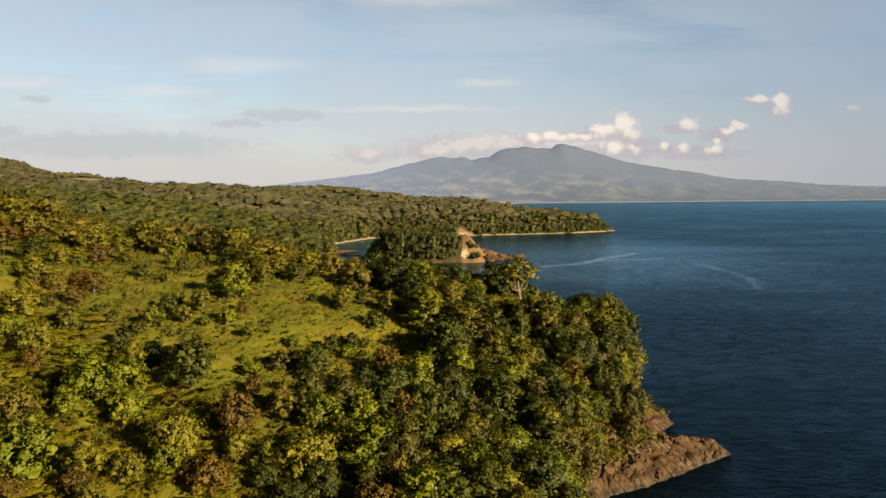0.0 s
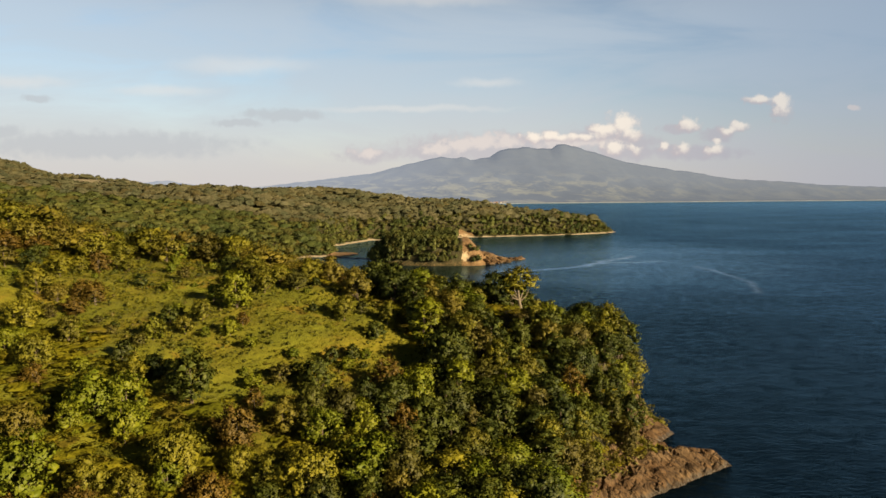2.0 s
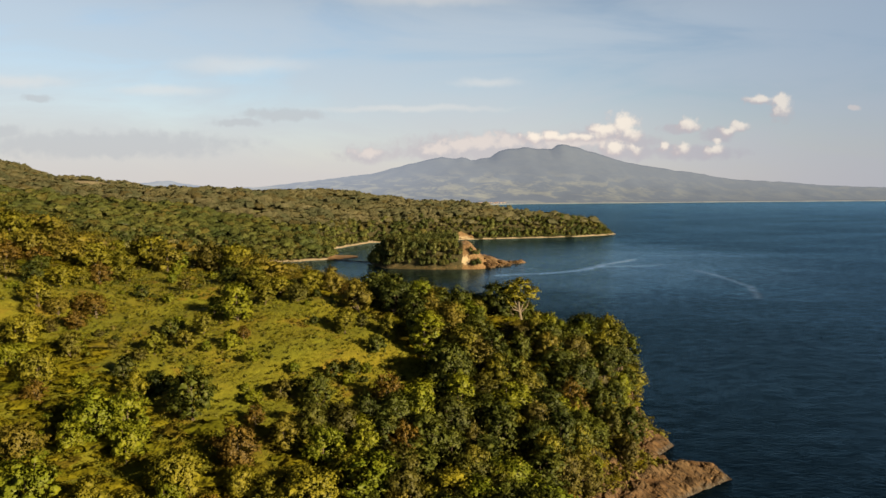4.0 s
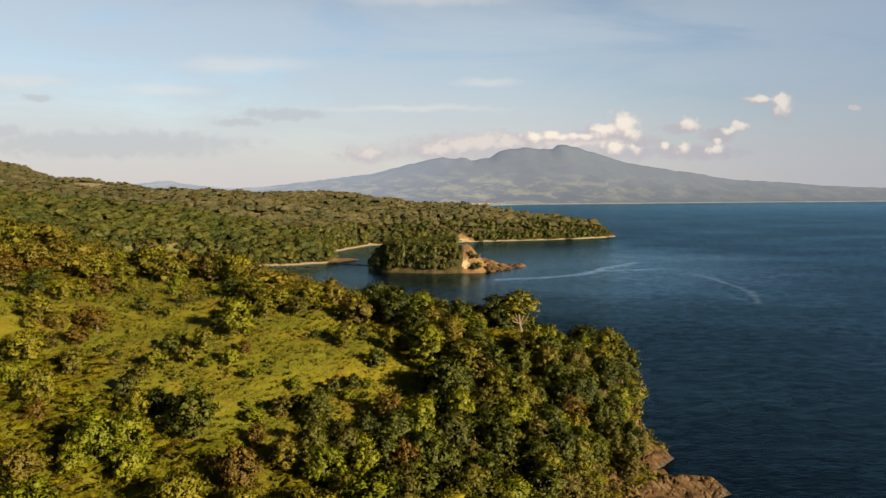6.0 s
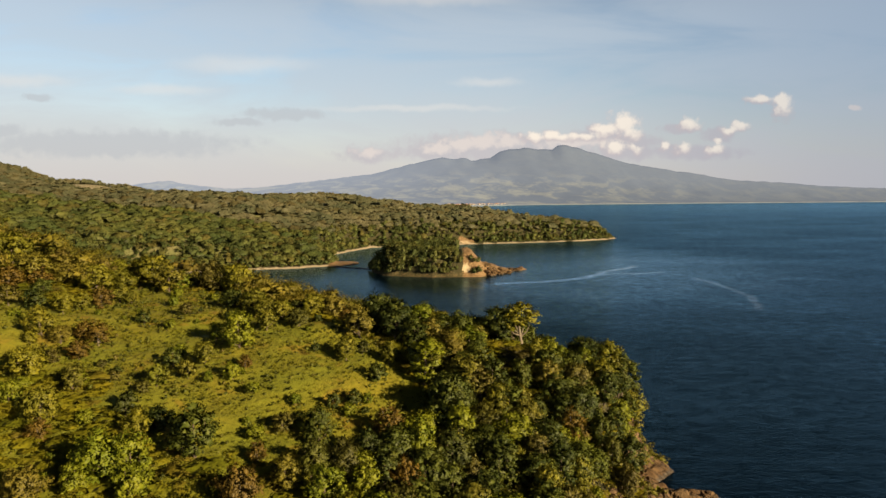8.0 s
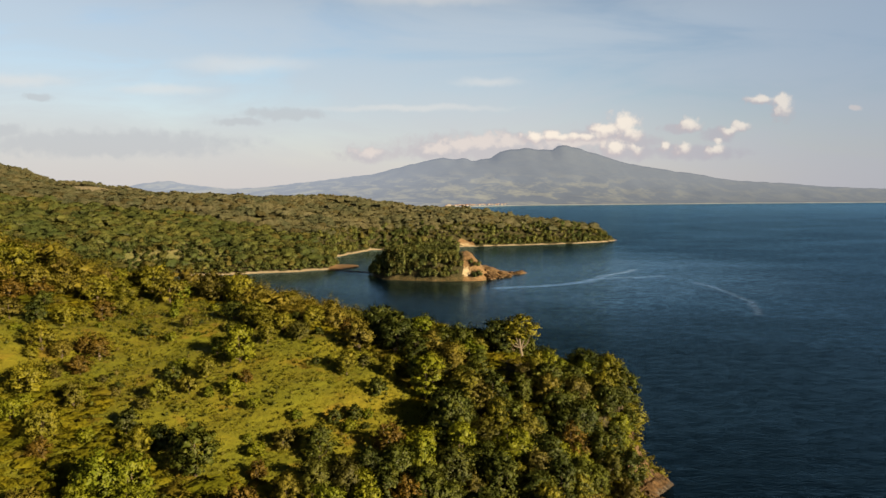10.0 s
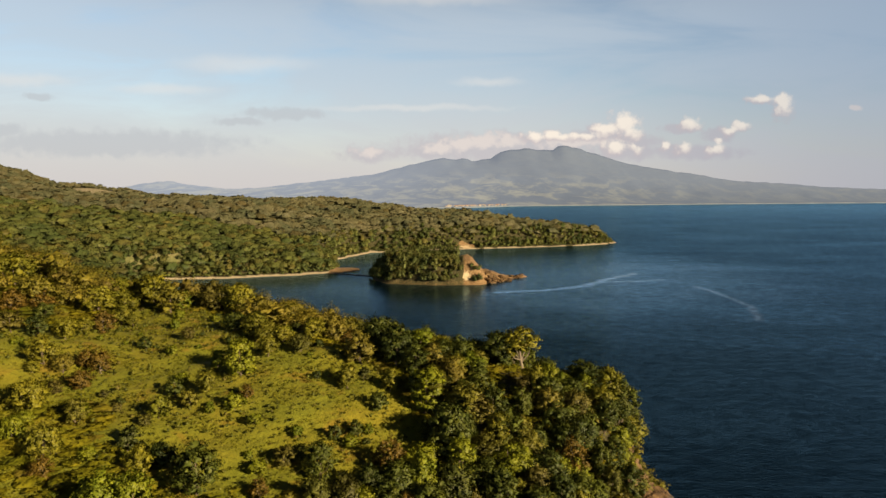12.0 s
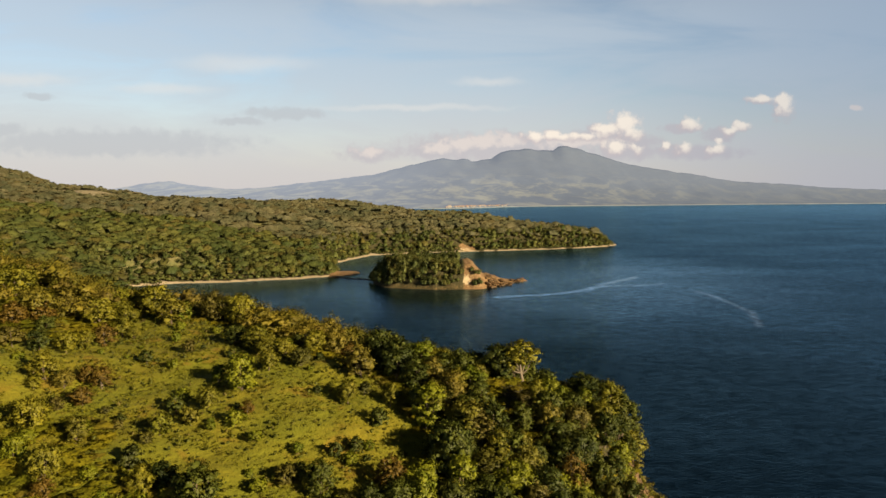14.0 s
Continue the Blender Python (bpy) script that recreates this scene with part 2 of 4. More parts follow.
ROCK, k, b = material("rock")
where = place(k)
bed = k.node("ShaderNodeCombineXYZ")  # the beds run aslant to the shore
k.put(bed.inputs[0], k.vec("DOT_PRODUCT", where, (1.45, 1.05, 0.9), 1))
k.put(bed.inputs[1], k.vec("DOT_PRODUCT", where, (-0.30, 0.42, 0.2), 1))
fine, grit = k.noise(bed.outputs[0], 0.62, 5, 0.62, warp=0.4), k.noise(where, 5.0, 4)
tone = k.mix(k.ramp(fine, 0.3, 0.7), (0.046, 0.026, 0.013), (0.138, 0.083, 0.038))
tone = k.mix(k.math("MULTIPLY", k.ramp(grit, 0.5, 0.8), 0.6), tone, (0.05513, 0.04043, 0.0294))
height = k.node("ShaderNodeSeparateXYZ")
k.put(height.inputs[0], where)
tone = k.mix(k.math("MULTIPLY", k.ramp(k.noise(where, 0.16, 3), 0.45, 0.60), 0.65), tone, (0.085, 0.044, 0.018))
tone = k.mix(k.math("MULTIPLY", k.ramp(k.math("ADD", height.outputs[2], k.math("MULTIPLY", fine, 2.0)), 3.2, 4.2), k.ramp(height.outputs[1], 250, 200)), tone, (0.125, 0.078, 0.040))
seams = k.math("ABSOLUTE", k.math("SUBTRACT", k.noise(bed.outputs[0], 0.36, 3, 0.6), 0.5))
tone = k.mix(k.ramp(seams, 0.0, 0.03, 0.75, 0.0), tone, (0.0294, 0.01911, 0.01176))
wet = k.ramp(k.math("ADD", height.outputs[2], fine), 0.8, 1.5, 1.0, 0.0)
k.put(b.inputs["Base Color"], k.mix(k.math("MULTIPLY", wet, 0.75), tone, (0.03308, 0.02573, 0.01837)))
k.put(b.inputs["Roughness"], k.math("SUBTRACT", 0.85, k.math("MULTIPLY", wet, 0.45)))
bump(k, b, k.math("ADD", k.ramp(seams, 0.0, 0.04, 0.0, 0.5), k.math("ADD", fine, k.math("MULTIPLY", grit, 0.4))), 0.9, 0.4)

SEA, k, b = material("sea_water", 0.12, 0.15)
where = place(k)
spot = k.node("ShaderNodeSeparateXYZ")
k.put(spot.inputs[0], where)
drift = k.math("MULTIPLY", k.math("SUBTRACT", k.noise(where, 0.02, 4), 0.5), 26.0)


def slick(points, half):
    """A smooth current line on the water along a bent course, a set width from end to end."""
    drifted = k.vec("ADD", where, sway)
    near = 1e4
    for (ax, ay), (bx, by) in zip(points, points[1:]):
        rel, way_on = k.vec("SUBTRACT", drifted, (ax, ay, 0)), (bx - ax, by - ay, 0)
        along = k.math("DIVIDE", k.vec("DOT_PRODUCT", rel, way_on, 1), way_on[0] ** 2 + way_on[1] ** 2, clamp=True)
        on = k.node("ShaderNodeVectorMath")
        on.operation = "SCALE"
        on.inputs[0].default_value = way_on
        k.put(on.inputs["Scale"], along)
        near = k.math("MINIMUM", near, k.vec("LENGTH", k.vec("SUBTRACT", rel, on.outputs[0]), out=1))
    return k.ramp(k.math("ADD", near, k.math("MULTIPLY", drift, 0.12)), half * 0.2, half, 1.0, 0.0)


sway = k.vec("MULTIPLY", k.vec("SUBTRACT", k.noise(where, 0.04, 3, out=1), (0.5, 0.5, 0.5)), (14, 14, 0))
calm = k.math("MAXIMUM", slick([(35, 435), (67, 443), (100, 465), (121, 498), (159, 537)], 5.6), slick([(114, 483), (141, 489), (166, 499)], 4.2))
calm = k.math("MAXIMUM", calm, slick([(176, 461), (181, 440), (183, 410), (177, 374), (165, 339)], 4.2))
gusts = k.ramp(k.noise(k.vec("MULTIPLY", where, (1.0, 2.5, 1.0)), 0.006, 4), 0.35, 0.7)
water = k.mix(gusts, (0.0003, 0.0018, 0.0042), (0.0005, 0.0026, 0.0060))
ripple = k.noise(k.vec("MULTIPLY", where, (0.75, 1.3, 1.0)), 0.72, 5, 0.64, warp=0.8)
swell = k.noise(k.vec("MULTIPLY", where, (0.5, 1.2, 1.0)), 0.11, 3, 0.5)
lift = k.math("ADD", ripple, k.math("MULTIPLY", swell, 1.2))
n = k.node("ShaderNodeBump")
n.inputs["Distance"].default_value = 0.55
cove = k.vec("LENGTH", k.vec("MULTIPLY", k.vec("SUBTRACT", where, (0, 540, 0)), (1 / 330, 1 / 270, 0)), out=1)
still = k.ramp(k.math("ADD", cove, k.math("MULTIPLY", drift, 0.02)), 0.35, 1.1, 1.0, 0.0)
k.put(n.inputs["Strength"], k.math("SUBTRACT", k.math("SUBTRACT", 0.6, k.math("MULTIPLY", calm, 0.25)), k.math("MULTIPLY", still, 0.3)))
k.put(n.inputs["Height"], lift)
body, shine, both, edge = k.node("ShaderNodeBsdfDiffuse"), k.node("ShaderNodeBsdfGlossy"), k.node("ShaderNodeMixShader"), k.node("ShaderNodeFresnel")
edge.inputs["IOR"].default_value = 1.27
ease = k.node("ShaderNodeBump")
ease.inputs["Distance"].default_value, ease.inputs["Strength"].default_value = 0.55, 0.5
k.put(ease.inputs["Height"], lift)
k.put(edge.inputs["Normal"], ease.outputs[0])
k.put(body.inputs[0], k.mix(k.math("MULTIPLY", calm, 0.38), water, (0.018, 0.026, 0.032)))
k.put(body.inputs["Normal"], n.outputs[0])
k.put(shine.inputs[0], k.mix(k.math("MAXIMUM", calm, k.math("MULTIPLY", still, 0.5)), (0.38, 0.72, 0.98), (0.54, 0.76, 0.96)))
shine.inputs["Roughness"].default_value = 0.1
k.put(shine.inputs["Normal"], n.outputs[0])
# more shine in the still cove; far out, added shine imitates horizon haze
extra_shine = k.math("ADD", k.math("MULTIPLY", still, 0.5), k.ramp(spot.outputs[1], 1100, 3200, 0.0, 0.3))
chop = k.ramp(k.noise(k.vec("MULTIPLY", where, (0.55, 1.0, 1.0)), 0.3, 5, 0.72, warp=0.5), 0.34, 0.66, 0.62, 1.30)
k.put(both.inputs[0], k.math("MULTIPLY", k.math("MULTIPLY", edge.outputs[0], chop), k.math("ADD", k.math("ADD", k.math("ADD", 0.49, k.math("MULTIPLY", gusts, 0.18)), extra_shine), k.math("MULTIPLY", calm, 0.16))))
k.put(both.inputs[1], body.outputs[0])
k.put(both.inputs[2], shine.outputs[0])
SEA.node_tree.nodes.remove(b)
k.put([m for m in SEA.node_tree.nodes if m.type == "OUTPUT_MATERIAL"][0].inputs[0], both.outputs[0])

MOUNTAIN, k, b = material("mountain", 0.95, 0.0)
where = place(k)
patches = k.noise(k.vec("MULTIPLY", where, (1.0, 0.35, 3.0)), 0.007, 6, 0.65, warp=0.5)
rise = k.node("ShaderNodeSeparateXYZ")
k.put(rise.inputs[0], where)
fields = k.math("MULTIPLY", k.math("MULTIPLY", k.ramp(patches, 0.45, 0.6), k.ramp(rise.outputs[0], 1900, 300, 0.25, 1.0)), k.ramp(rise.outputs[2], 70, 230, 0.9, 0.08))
# blue-grey tones hold the distance haze, over the greener fields' own colour
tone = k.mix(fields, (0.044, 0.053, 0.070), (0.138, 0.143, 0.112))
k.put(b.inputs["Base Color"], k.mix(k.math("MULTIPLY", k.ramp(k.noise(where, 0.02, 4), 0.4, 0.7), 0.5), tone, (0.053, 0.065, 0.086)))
# the glow imitates haze too, stronger to the left and higher up
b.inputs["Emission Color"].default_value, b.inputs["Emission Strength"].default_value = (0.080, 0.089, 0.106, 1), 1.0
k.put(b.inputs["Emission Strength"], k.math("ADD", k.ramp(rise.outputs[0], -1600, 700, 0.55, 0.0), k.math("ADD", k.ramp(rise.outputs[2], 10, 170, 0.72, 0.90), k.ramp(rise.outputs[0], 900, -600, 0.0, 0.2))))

PALE_SAND, k, b = material("pale_sand")
k.put(b.inputs["Base Color"], k.mix(k.noise(place(k), 0.01), (0.125, 0.147, 0.1837), (0.3087, 0.3454, 0.4116)))

WALLS, k, b = material("white_plaster")
k.put(b.inputs["Base Color"], k.mix(k.noise(place(k), 0.4), (0.294, 0.2646, 0.2426), (0.441, 0.4116, 0.3822)))
ROOFS, k, b = material("rusty_roof")
k.put(b.inputs["Base Color"], k.mix(k.node("ShaderNodeObjectInfo").outputs["Random"], (0.3087, 0.125, 0.0735), (0.3307, 0.2793, 0.2499)))

# ---- plan of the land ----
# coast of the mainland, seen from above, land lies on the left of the line's way
COAST = [(-60, -900), (-10, -250), (12, -60), (20, 40), (21, 80), (22, 98), (27, 104.5), (34, 108), (40, 112), (46.8, 116.6), (55, 122), (54, 127.4),
         (46, 128.4), (43.6, 133), (50, 139), (47, 148), (46.6, 159), (41, 178), (22, 205), (-14, 226), (-62, 250), (-130, 300), (-196, 390), (-236, 470),
         (-205, 492), (-150, 505), (-96, 533), (-88, 560), (-112, 610), (-99, 663), (-80, 715), (-30, 742), (44, 769),
         (150, 808), (206, 838), (231, 874), (200, 915), (90, 960), (10, 1060), (-140, 1400), (-500, 2100)]
ISLET = [(-58, 512), (-54, 492), (-42, 473), (-8, 465), (27, 468), (40, 484), (50, 500), (66, 516), (44, 520), (20, 533), (-30, 536)]
# broad swells of the mainland: x, y, radius across, radius along, metres
NEAR_SWELLS = [(-100, 140, 60, 60, -2.9), (-40, 150, 45, 45, 12.0), (10, 145, 35, 30, 6.6), (-45, 100, 30, 30, 3.6), (-130, 80, 70, 60, 12.0),
               (15, 100, 18, 18, -4.0), (-20, 75, 30, 30, 0.4), (-200, 180, 120, 120, 51.2), (-70, 210, 60, 50, 4.0), (30, 140, 22, 22, 3.7),
               (19, 153, 18, 14, 4.4), (36, 146, 10, 14, 0.6), (30, 121, 11, 11, -6.8), (-62, 188, 28, 22, 2.6), (-120, 270, 60, 50, -15.8),
               (-19, 145, 20, 14, 2.6), (-20, 122, 15, 11, 1.2), (-94, 132, 20, 26, 5.0), (-44, 166, 20, 16, 1.4)]
COVE_SWELLS = [(-480, 740, 180, 180, 23.1), (-300, 820, 150, 150, 25.4), (-140, 870, 120, 120, 27.7), (0, 860, 100, 90, 14.4),
               (-700, 1020, 170, 200, 50.8), (-950, 1000, 250, 300, 103.1), (-560, 900, 150, 150, 23.5), (-400, 520, 160, 160, 23.2)]
HILL_SWELLS = [(-220, 560, 100, 90, 4.8), (-250, 350, 100, 90, 7.7), (150, 860, 90, 60, 5.3), (-700, 600, 250, 200, 50.5),
               (-240, 700, 110, 110, 15.4), (-357, 960, 110, 110, 22.1), (-140, 1000, 110, 100, 22.3), (-475, 900, 60, 75, 13.0), (38, 890, 70, 75, 10.5), (130, 868, 65, 50, 6.5)]
SWELLS = NEAR_SWELLS + COVE_SWELLS + HILL_SWELLS


def to_line(x, y, line, closed):
    """Distance to a line on the map, and on which side of it the points lie."""
    best = np.full(x.shape, 1e9)
    inside = np.zeros(x.shape, bool)
    ends = list(zip(line, line[1:] + line[:1])) if closed else list(zip(line, line[1:]))
    for (ax, ay), (bx, by) in ends:
        ex, ey = bx - ax, by - ay
        k = np.clip(((x - ax) * ex + (y - ay) * ey) / (ex * ex + ey * ey), 0, 1)
        best = np.minimum(best, np.hypot(x - ax - k * ex, y - ay - k * ey))
    ring = line if closed else line + [(-9000, 2100), (-9000, -900)]
    for (ax, ay), (bx, by) in zip(ring, ring[1:] + ring[:1]):
        if ay != by:
            inside ^= ((ay > y) != (by > y)) & (x < (bx - ax) * (y - ay) / (by - ay) + ax)
    return np.where(inside, best, -best)


def ramp(v, a, b):
    k = np.clip((v - a) / (b - a), 0, 1)
    return k * k * (3 - 2 * k)


def waves(x, y, size, seed):
    """Soft irregular relief between -1 and 1 from a few crossed waves."""
    gen, out = np.random.RandomState(seed), 0
    for _ in range(7):
        a, p, s = gen.rand() * 6.283, gen.rand() * 6.283, size * (0.6 + 0.9 * gen.rand())
        out = out + np.sin((x * math.cos(a) + y * math.sin(a)) * 6.283 / s + p + 0.9 * np.sin((y * math.cos(a) - x * math.sin(a)) * 3.7 / s))
    return out / 4


def shelf_width(x, y):
    """How much wider the bare rock shelf is round the point by the sea."""
    return 6.5 * np.exp(-((x - 40) / 19) ** 2 - ((y - 119) / 18) ** 2)


def land(x, y):
    """Height of the ground, and the distance from the waterline."""
    x, y = np.asarray(x, float), np.asarray(y, float)
    wobble = waves(x, y, 34, 5) * ramp(y, 150, 420) * 3 + waves(x, y, 11, 6) * 0.8
    d = to_line(x, y, COAST, False) + wobble * (0.3 + 0.4 * ramp(y, 150, 300))
    di = to_line(x, y, ISLET, True) + waves(x, y, 13, 7) * 0.9
    hills = 8 + sum(h * np.exp(-((x - cx) / rx) ** 2 - ((y - cy) / ry) ** 2) for cx, cy, rx, ry, h in SWELLS)
    hills = np.maximum(hills, 3) + waves(x, y, 60, 8) * 1.0 * ramp(d, 10, 60) + waves(x, y, 14, 9) * 0.35
    far = ramp(y, 380, 470)
    # low rock shelf or beach, then a steep bank up to the hills
    wide = shelf_width(x, y)
    shelf = np.where(d < 0, d * 0.35, np.minimum(d * 0.3, 1.3 + 0.3 * far + 0.12 * wide)) + ramp(d, 0, 3) * (1 - far) * (waves(x, y, 5, 15) * 0.45 + 0.3)
    bank = ramp(d, 2.0 + 1.5 * far + wide, 8.5 + wide + 4 * ramp(y, 165, 200) + 14 * far)
    main = np.where(d < 0, np.maximum(shelf, -14), shelf + (hills - shelf) * bank)
    ledge = np.where(di < 0, di * 0.4, np.minimum(di * 0.42, 1.3)) + ramp(di, 0.5, 3) * waves(x, y, 7, 17) * 0.5
    fall = ramp(x + waves(x, y, 9, 16) * 0.8, 18, 31)
    top = (13 + 3.5 * ramp(x, 7, 14) - 4 * ramp(-x, 42, 54)) * (1 - fall) + (1.2 + 4.6 * ramp(x, 52, 31)) * fall
    isle = np.where(di < 0, np.maximum(ledge, -14), ledge + (top - ledge) * (ramp(di, 2.0, 11) * (1 - ramp(x, 8, 16)) + ramp(di, 2.8, 9) * ramp(x, 8, 16)))
    isle = isle + ramp(x, 9, 14) * ramp(di, 3, 6) * waves(x, y, 5.5, 33) * 0.9
    # shoal of wet sand between the beach and the islet
    shoal = 0.45 - np.hypot((x + 86) / 15, (y - 556) / 22) * 0.5
    return np.maximum(np.maximum(main, isle), np.maximum(shoal, -14)), np.maximum(d, di)

# ---- ground, sea and mountain ----


def mesh_of(name, verts, faces, mat, parent=None, label="", smooth=False, values=(), facing=None):
    """One mesh object out of arrays: faces all have the same number of corners. values: named numbers, one for each vertex."""
    verts, faces = np.asarray(verts, np.float32), np.asarray(faces, np.int32)
    me = bpy.data.meshes.new(name)
    me.vertices.add(len(verts))
    me.vertices.foreach_set("co", verts.ravel())
    me.loops.add(faces.size)
    me.loops.foreach_set("vertex_index", faces.ravel())
    me.polygons.add(len(faces))
    me.polygons.foreach_set("loop_start", np.arange(len(faces), dtype=np.int32) * faces.shape[1])
    me.polygons.foreach_set("use_smooth", np.full(len(faces), smooth))
    me.update(calc_edges=True)
    me.validate()
    me.materials.append(mat)
    for key, numbers in values:
        me.attributes.new(key, "FLOAT", "POINT").data.foreach_set("value", np.asarray(numbers, np.float32))
    if facing is not None:
        me.normals_split_custom_set_from_vertices(np.asarray(facing, np.float32).tolist())
    ob = new(name, me)
    if parent:
        ob.parent = parent
    return tagged(ob, label)


def part(name, bm, mat, parent, label=""):
    me = bpy.data.meshes.new(name)
    bm.to_mesh(me)
    bm.free()
    me.materials.append(mat)
    ob = new(name, me)
    ob.parent = parent
    return tagged(ob, label)


def grid(xs, ys):
    gx, gy = np.meshgrid(xs, ys)
    i = np.arange(len(xs) * len(ys)).reshape(len(ys), len(xs))
    return gx.ravel(), gy.ravel(), np.stack([i[:-1, :-1], i[:-1, 1:], i[1:, 1:], i[1:, :-1]], -1).reshape(-1, 4)


CLEARING = [(-78, 112), (-94, 124), (-99, 140), (-88, 158), (-90, 178), (-62, 190), (-52, 160), (-41, 150), (-28, 152), (-16, 147), (-10, 137), (-4, 126), (-6, 115), (-13, 107),
            (-16, 97), (-26, 99), (-33, 98), (-36, 91), (-42, 96), (-51, 101), (-64, 116)]
SCRUB = [(-135, 60), (-8, 60), (-12, 92), (-9, 112), (-40, 150), (-60, 200), (-115, 200), (-135, 120)]
xs = np.r_[-4990, -3000, -2000, np.arange(-1400, -700, 40), np.arange(-700, -140, 10), np.arange(-140, 74, 2), np.arange(74, 300, 9),
           400, 700, 1500, 3000, 4990]
ys = np.r_[-4990, -2000, -900, np.arange(-600, 30, 30), np.arange(30, 250, 2), np.arange(250, 450, 5), np.arange(450, 545, 2.5),
           np.arange(545, 900, 6), np.arange(900, 1500, 20), 1800, 2200, 3000, 4990]
gx, gy, quads = grid(xs, ys)
gz, shore = land(gx, gy)
e = 1.0
tilt = np.hypot(land(gx + e, gy)[0] - land(gx - e, gy)[0], land(gx, gy + e)[0] - land(gx, gy - e)[0]) / (2 * e)
open_grass = np.maximum(ramp(to_line(gx, gy, CLEARING, True), -8, 2), 0.75 * ramp(to_line(gx, gy, SCRUB, True), -2, 4))
hill_grass = (0.6 + 0.3 * ramp(waves(gx, gy, 150, 69), -0.2, -0.6)) * ramp(gy, 300, 420) * ramp(shore - 28 * ramp(gy, 500, 560), 6, 14)
far = ramp(gy, 300, 420)
bare = ramp(shore, 4.5, 2.5) * (1 - far) + ramp(shelf_width(gx, gy) + 4 - shore, 0, 2) * (1 - far)
islet = to_line(gx, gy, ISLET, True)
bare = np.maximum(bare, np.maximum(ramp(gx, 12, 16) * ramp(islet, -12, -6), 0.40 * ramp(islet, -6, -3) * ramp(islet, 6.5, 4)))
pale = ramp(islet, 0, 3) * ramp(np.abs(gx - 16.0 + 0.2 * (gz - 8) + 1.5 * waves(gx, gy, 6, 23)), 2.8, 1.2) * ramp(gz, 2.5, 4.5) * ramp(gz, 12, 9)
fallen = np.hypot((gx - 25) / 17, (gy - 769) / 6.0) + 0.25 * waves(gx, gy, 12, 25)
pale = np.maximum(pale, 0.6 * ramp(fallen, 0.9, 0.5))
bare = np.maximum(bare, np.maximum(ramp(fallen, 1.1, 0.7), ramp(np.hypot(gx - 230, gy - 872), 16, 9)))
damp = ramp(np.hypot((gx + 84) / 16, (gy - 556) / 24), 1.15, 0.85)
sandy = (1 - 0.95 * damp) * ramp(shore, 4.4, 2.8) * far * ramp(gx, 20, -20) * ramp(np.abs(gy - 500) + np.abs(gx), 60, 90) + ramp(shore, 3.4, 2.0) * ramp(gy, 560, 620)
bare = np.maximum(bare, 0.85 * damp * far)
hummocks = open_grass * (0.28 * waves(gx, gy, 7, 27) + 0.35 * waves(gx, gy, 16, 28)) * (1 - far)
ground = mesh_of("ground", np.c_[gx, gy, gz + hummocks], quads, GROUND, None, "hilly wooded land with grass, sand and rock", True,
                 (("grass", np.maximum(open_grass, hill_grass)), ("rock", bare), ("pasture", ramp(gy, 250, 400)), ("sand", np.clip(np.maximum(sandy * ramp(shore, -4, -2), (0.5 * ramp(np.hypot((gx + 469) / 40, (gy - 859) / 45), 1.1, 0.7))), 0, 1)), ("chalk", np.clip(pale, 0, 1))))
tagged(ground, category="ground", kind="structure")

# bare layered rock at the foot of the point
rx, ry, quads = grid(np.arange(16, 62, 0.45), np.arange(86, 166, 0.45))
rz, rd = land(rx, ry)
strata = (rx * 0.35 + ry * 0.25 + waves(rx, ry, 9, 18) * 1.1) * 0.5
ledge = ramp(strata - np.floor(strata), 0.0, 0.88) * 0.75
joint = np.minimum(np.abs(waves(rx, ry, 6.5, 19)), np.abs(waves(rx * 0.6 + ry, ry - rx * 0.4, 9.0, 21)) * 1.3)
crack = 0.25 - 0.4 * ramp(joint, 0.10, 0.02) + waves(rx * 1.2 + ry * 0.9, 0.35 * ry - 0.25 * rx, 2.4, 20) * 0.12
rz = rz + (0.12 + ledge + crack) * ramp(rd + waves(rx, ry, 3.1, 22) * 0.8, -0.9, 1.2) - 0.55 * ramp(rd, 0.3, -1.2)
inner = (rd < shelf_width(rx, ry) + 6) & (rd > -2.2)
keep = inner[quads].all(1)
shelf_rock = tagged(new("rock_shelf"), "rugged brown rock shelf at the foot of the wooded point", "rock")
slab_gen = np.random.RandomState(3)
hearts = np.c_[slab_gen.uniform(18, 58, 26), slab_gen.uniform(90, 164, 26)]
middle = np.c_[rx, ry][quads[keep]].mean(1) + np.c_[waves(rx, ry, 5, 29), waves(rx, ry, 4, 30)][quads[keep][:, 0]] * 1.5
owner = np.argmin(np.hypot(middle[:, None, 0] - hearts[:, 0], middle[:, None, 1] - hearts[:, 1]), 1)
for number in range(26):
    mine = quads[keep][owner == number]
    patch = np.arange(len(rx))
    for _ in range(90):  # faces that hang together get one number
        patch_low = patch[mine].min(1)
        np.minimum.at(patch, mine.ravel(), np.repeat(patch_low, 4))
    for one in np.unique(patch[mine[:, 0]]) if len(mine) else ():
      whole = mine[patch[mine[:, 0]] == one]
      if len(whole) < 12:
        continue
      corner, index = np.unique(whole, return_inverse=True)
      mesh_of("slab", np.c_[rx, ry, rz + slab_gen.uniform(-0.12, 0.3)][corner], index.reshape(whole.shape), ROCK, shelf_rock, "", False)

sea = mesh_of("water", *(lambda a, c, q: (np.c_[a, c, 0 * a], q))(*grid(np.linspace(-4995, 4995, 25), np.linspace(-4995, 4995, 25))), SEA,
              None, "dark blue rippled sea with pale current lines")
tagged(sea, category="sea", kind="structure")

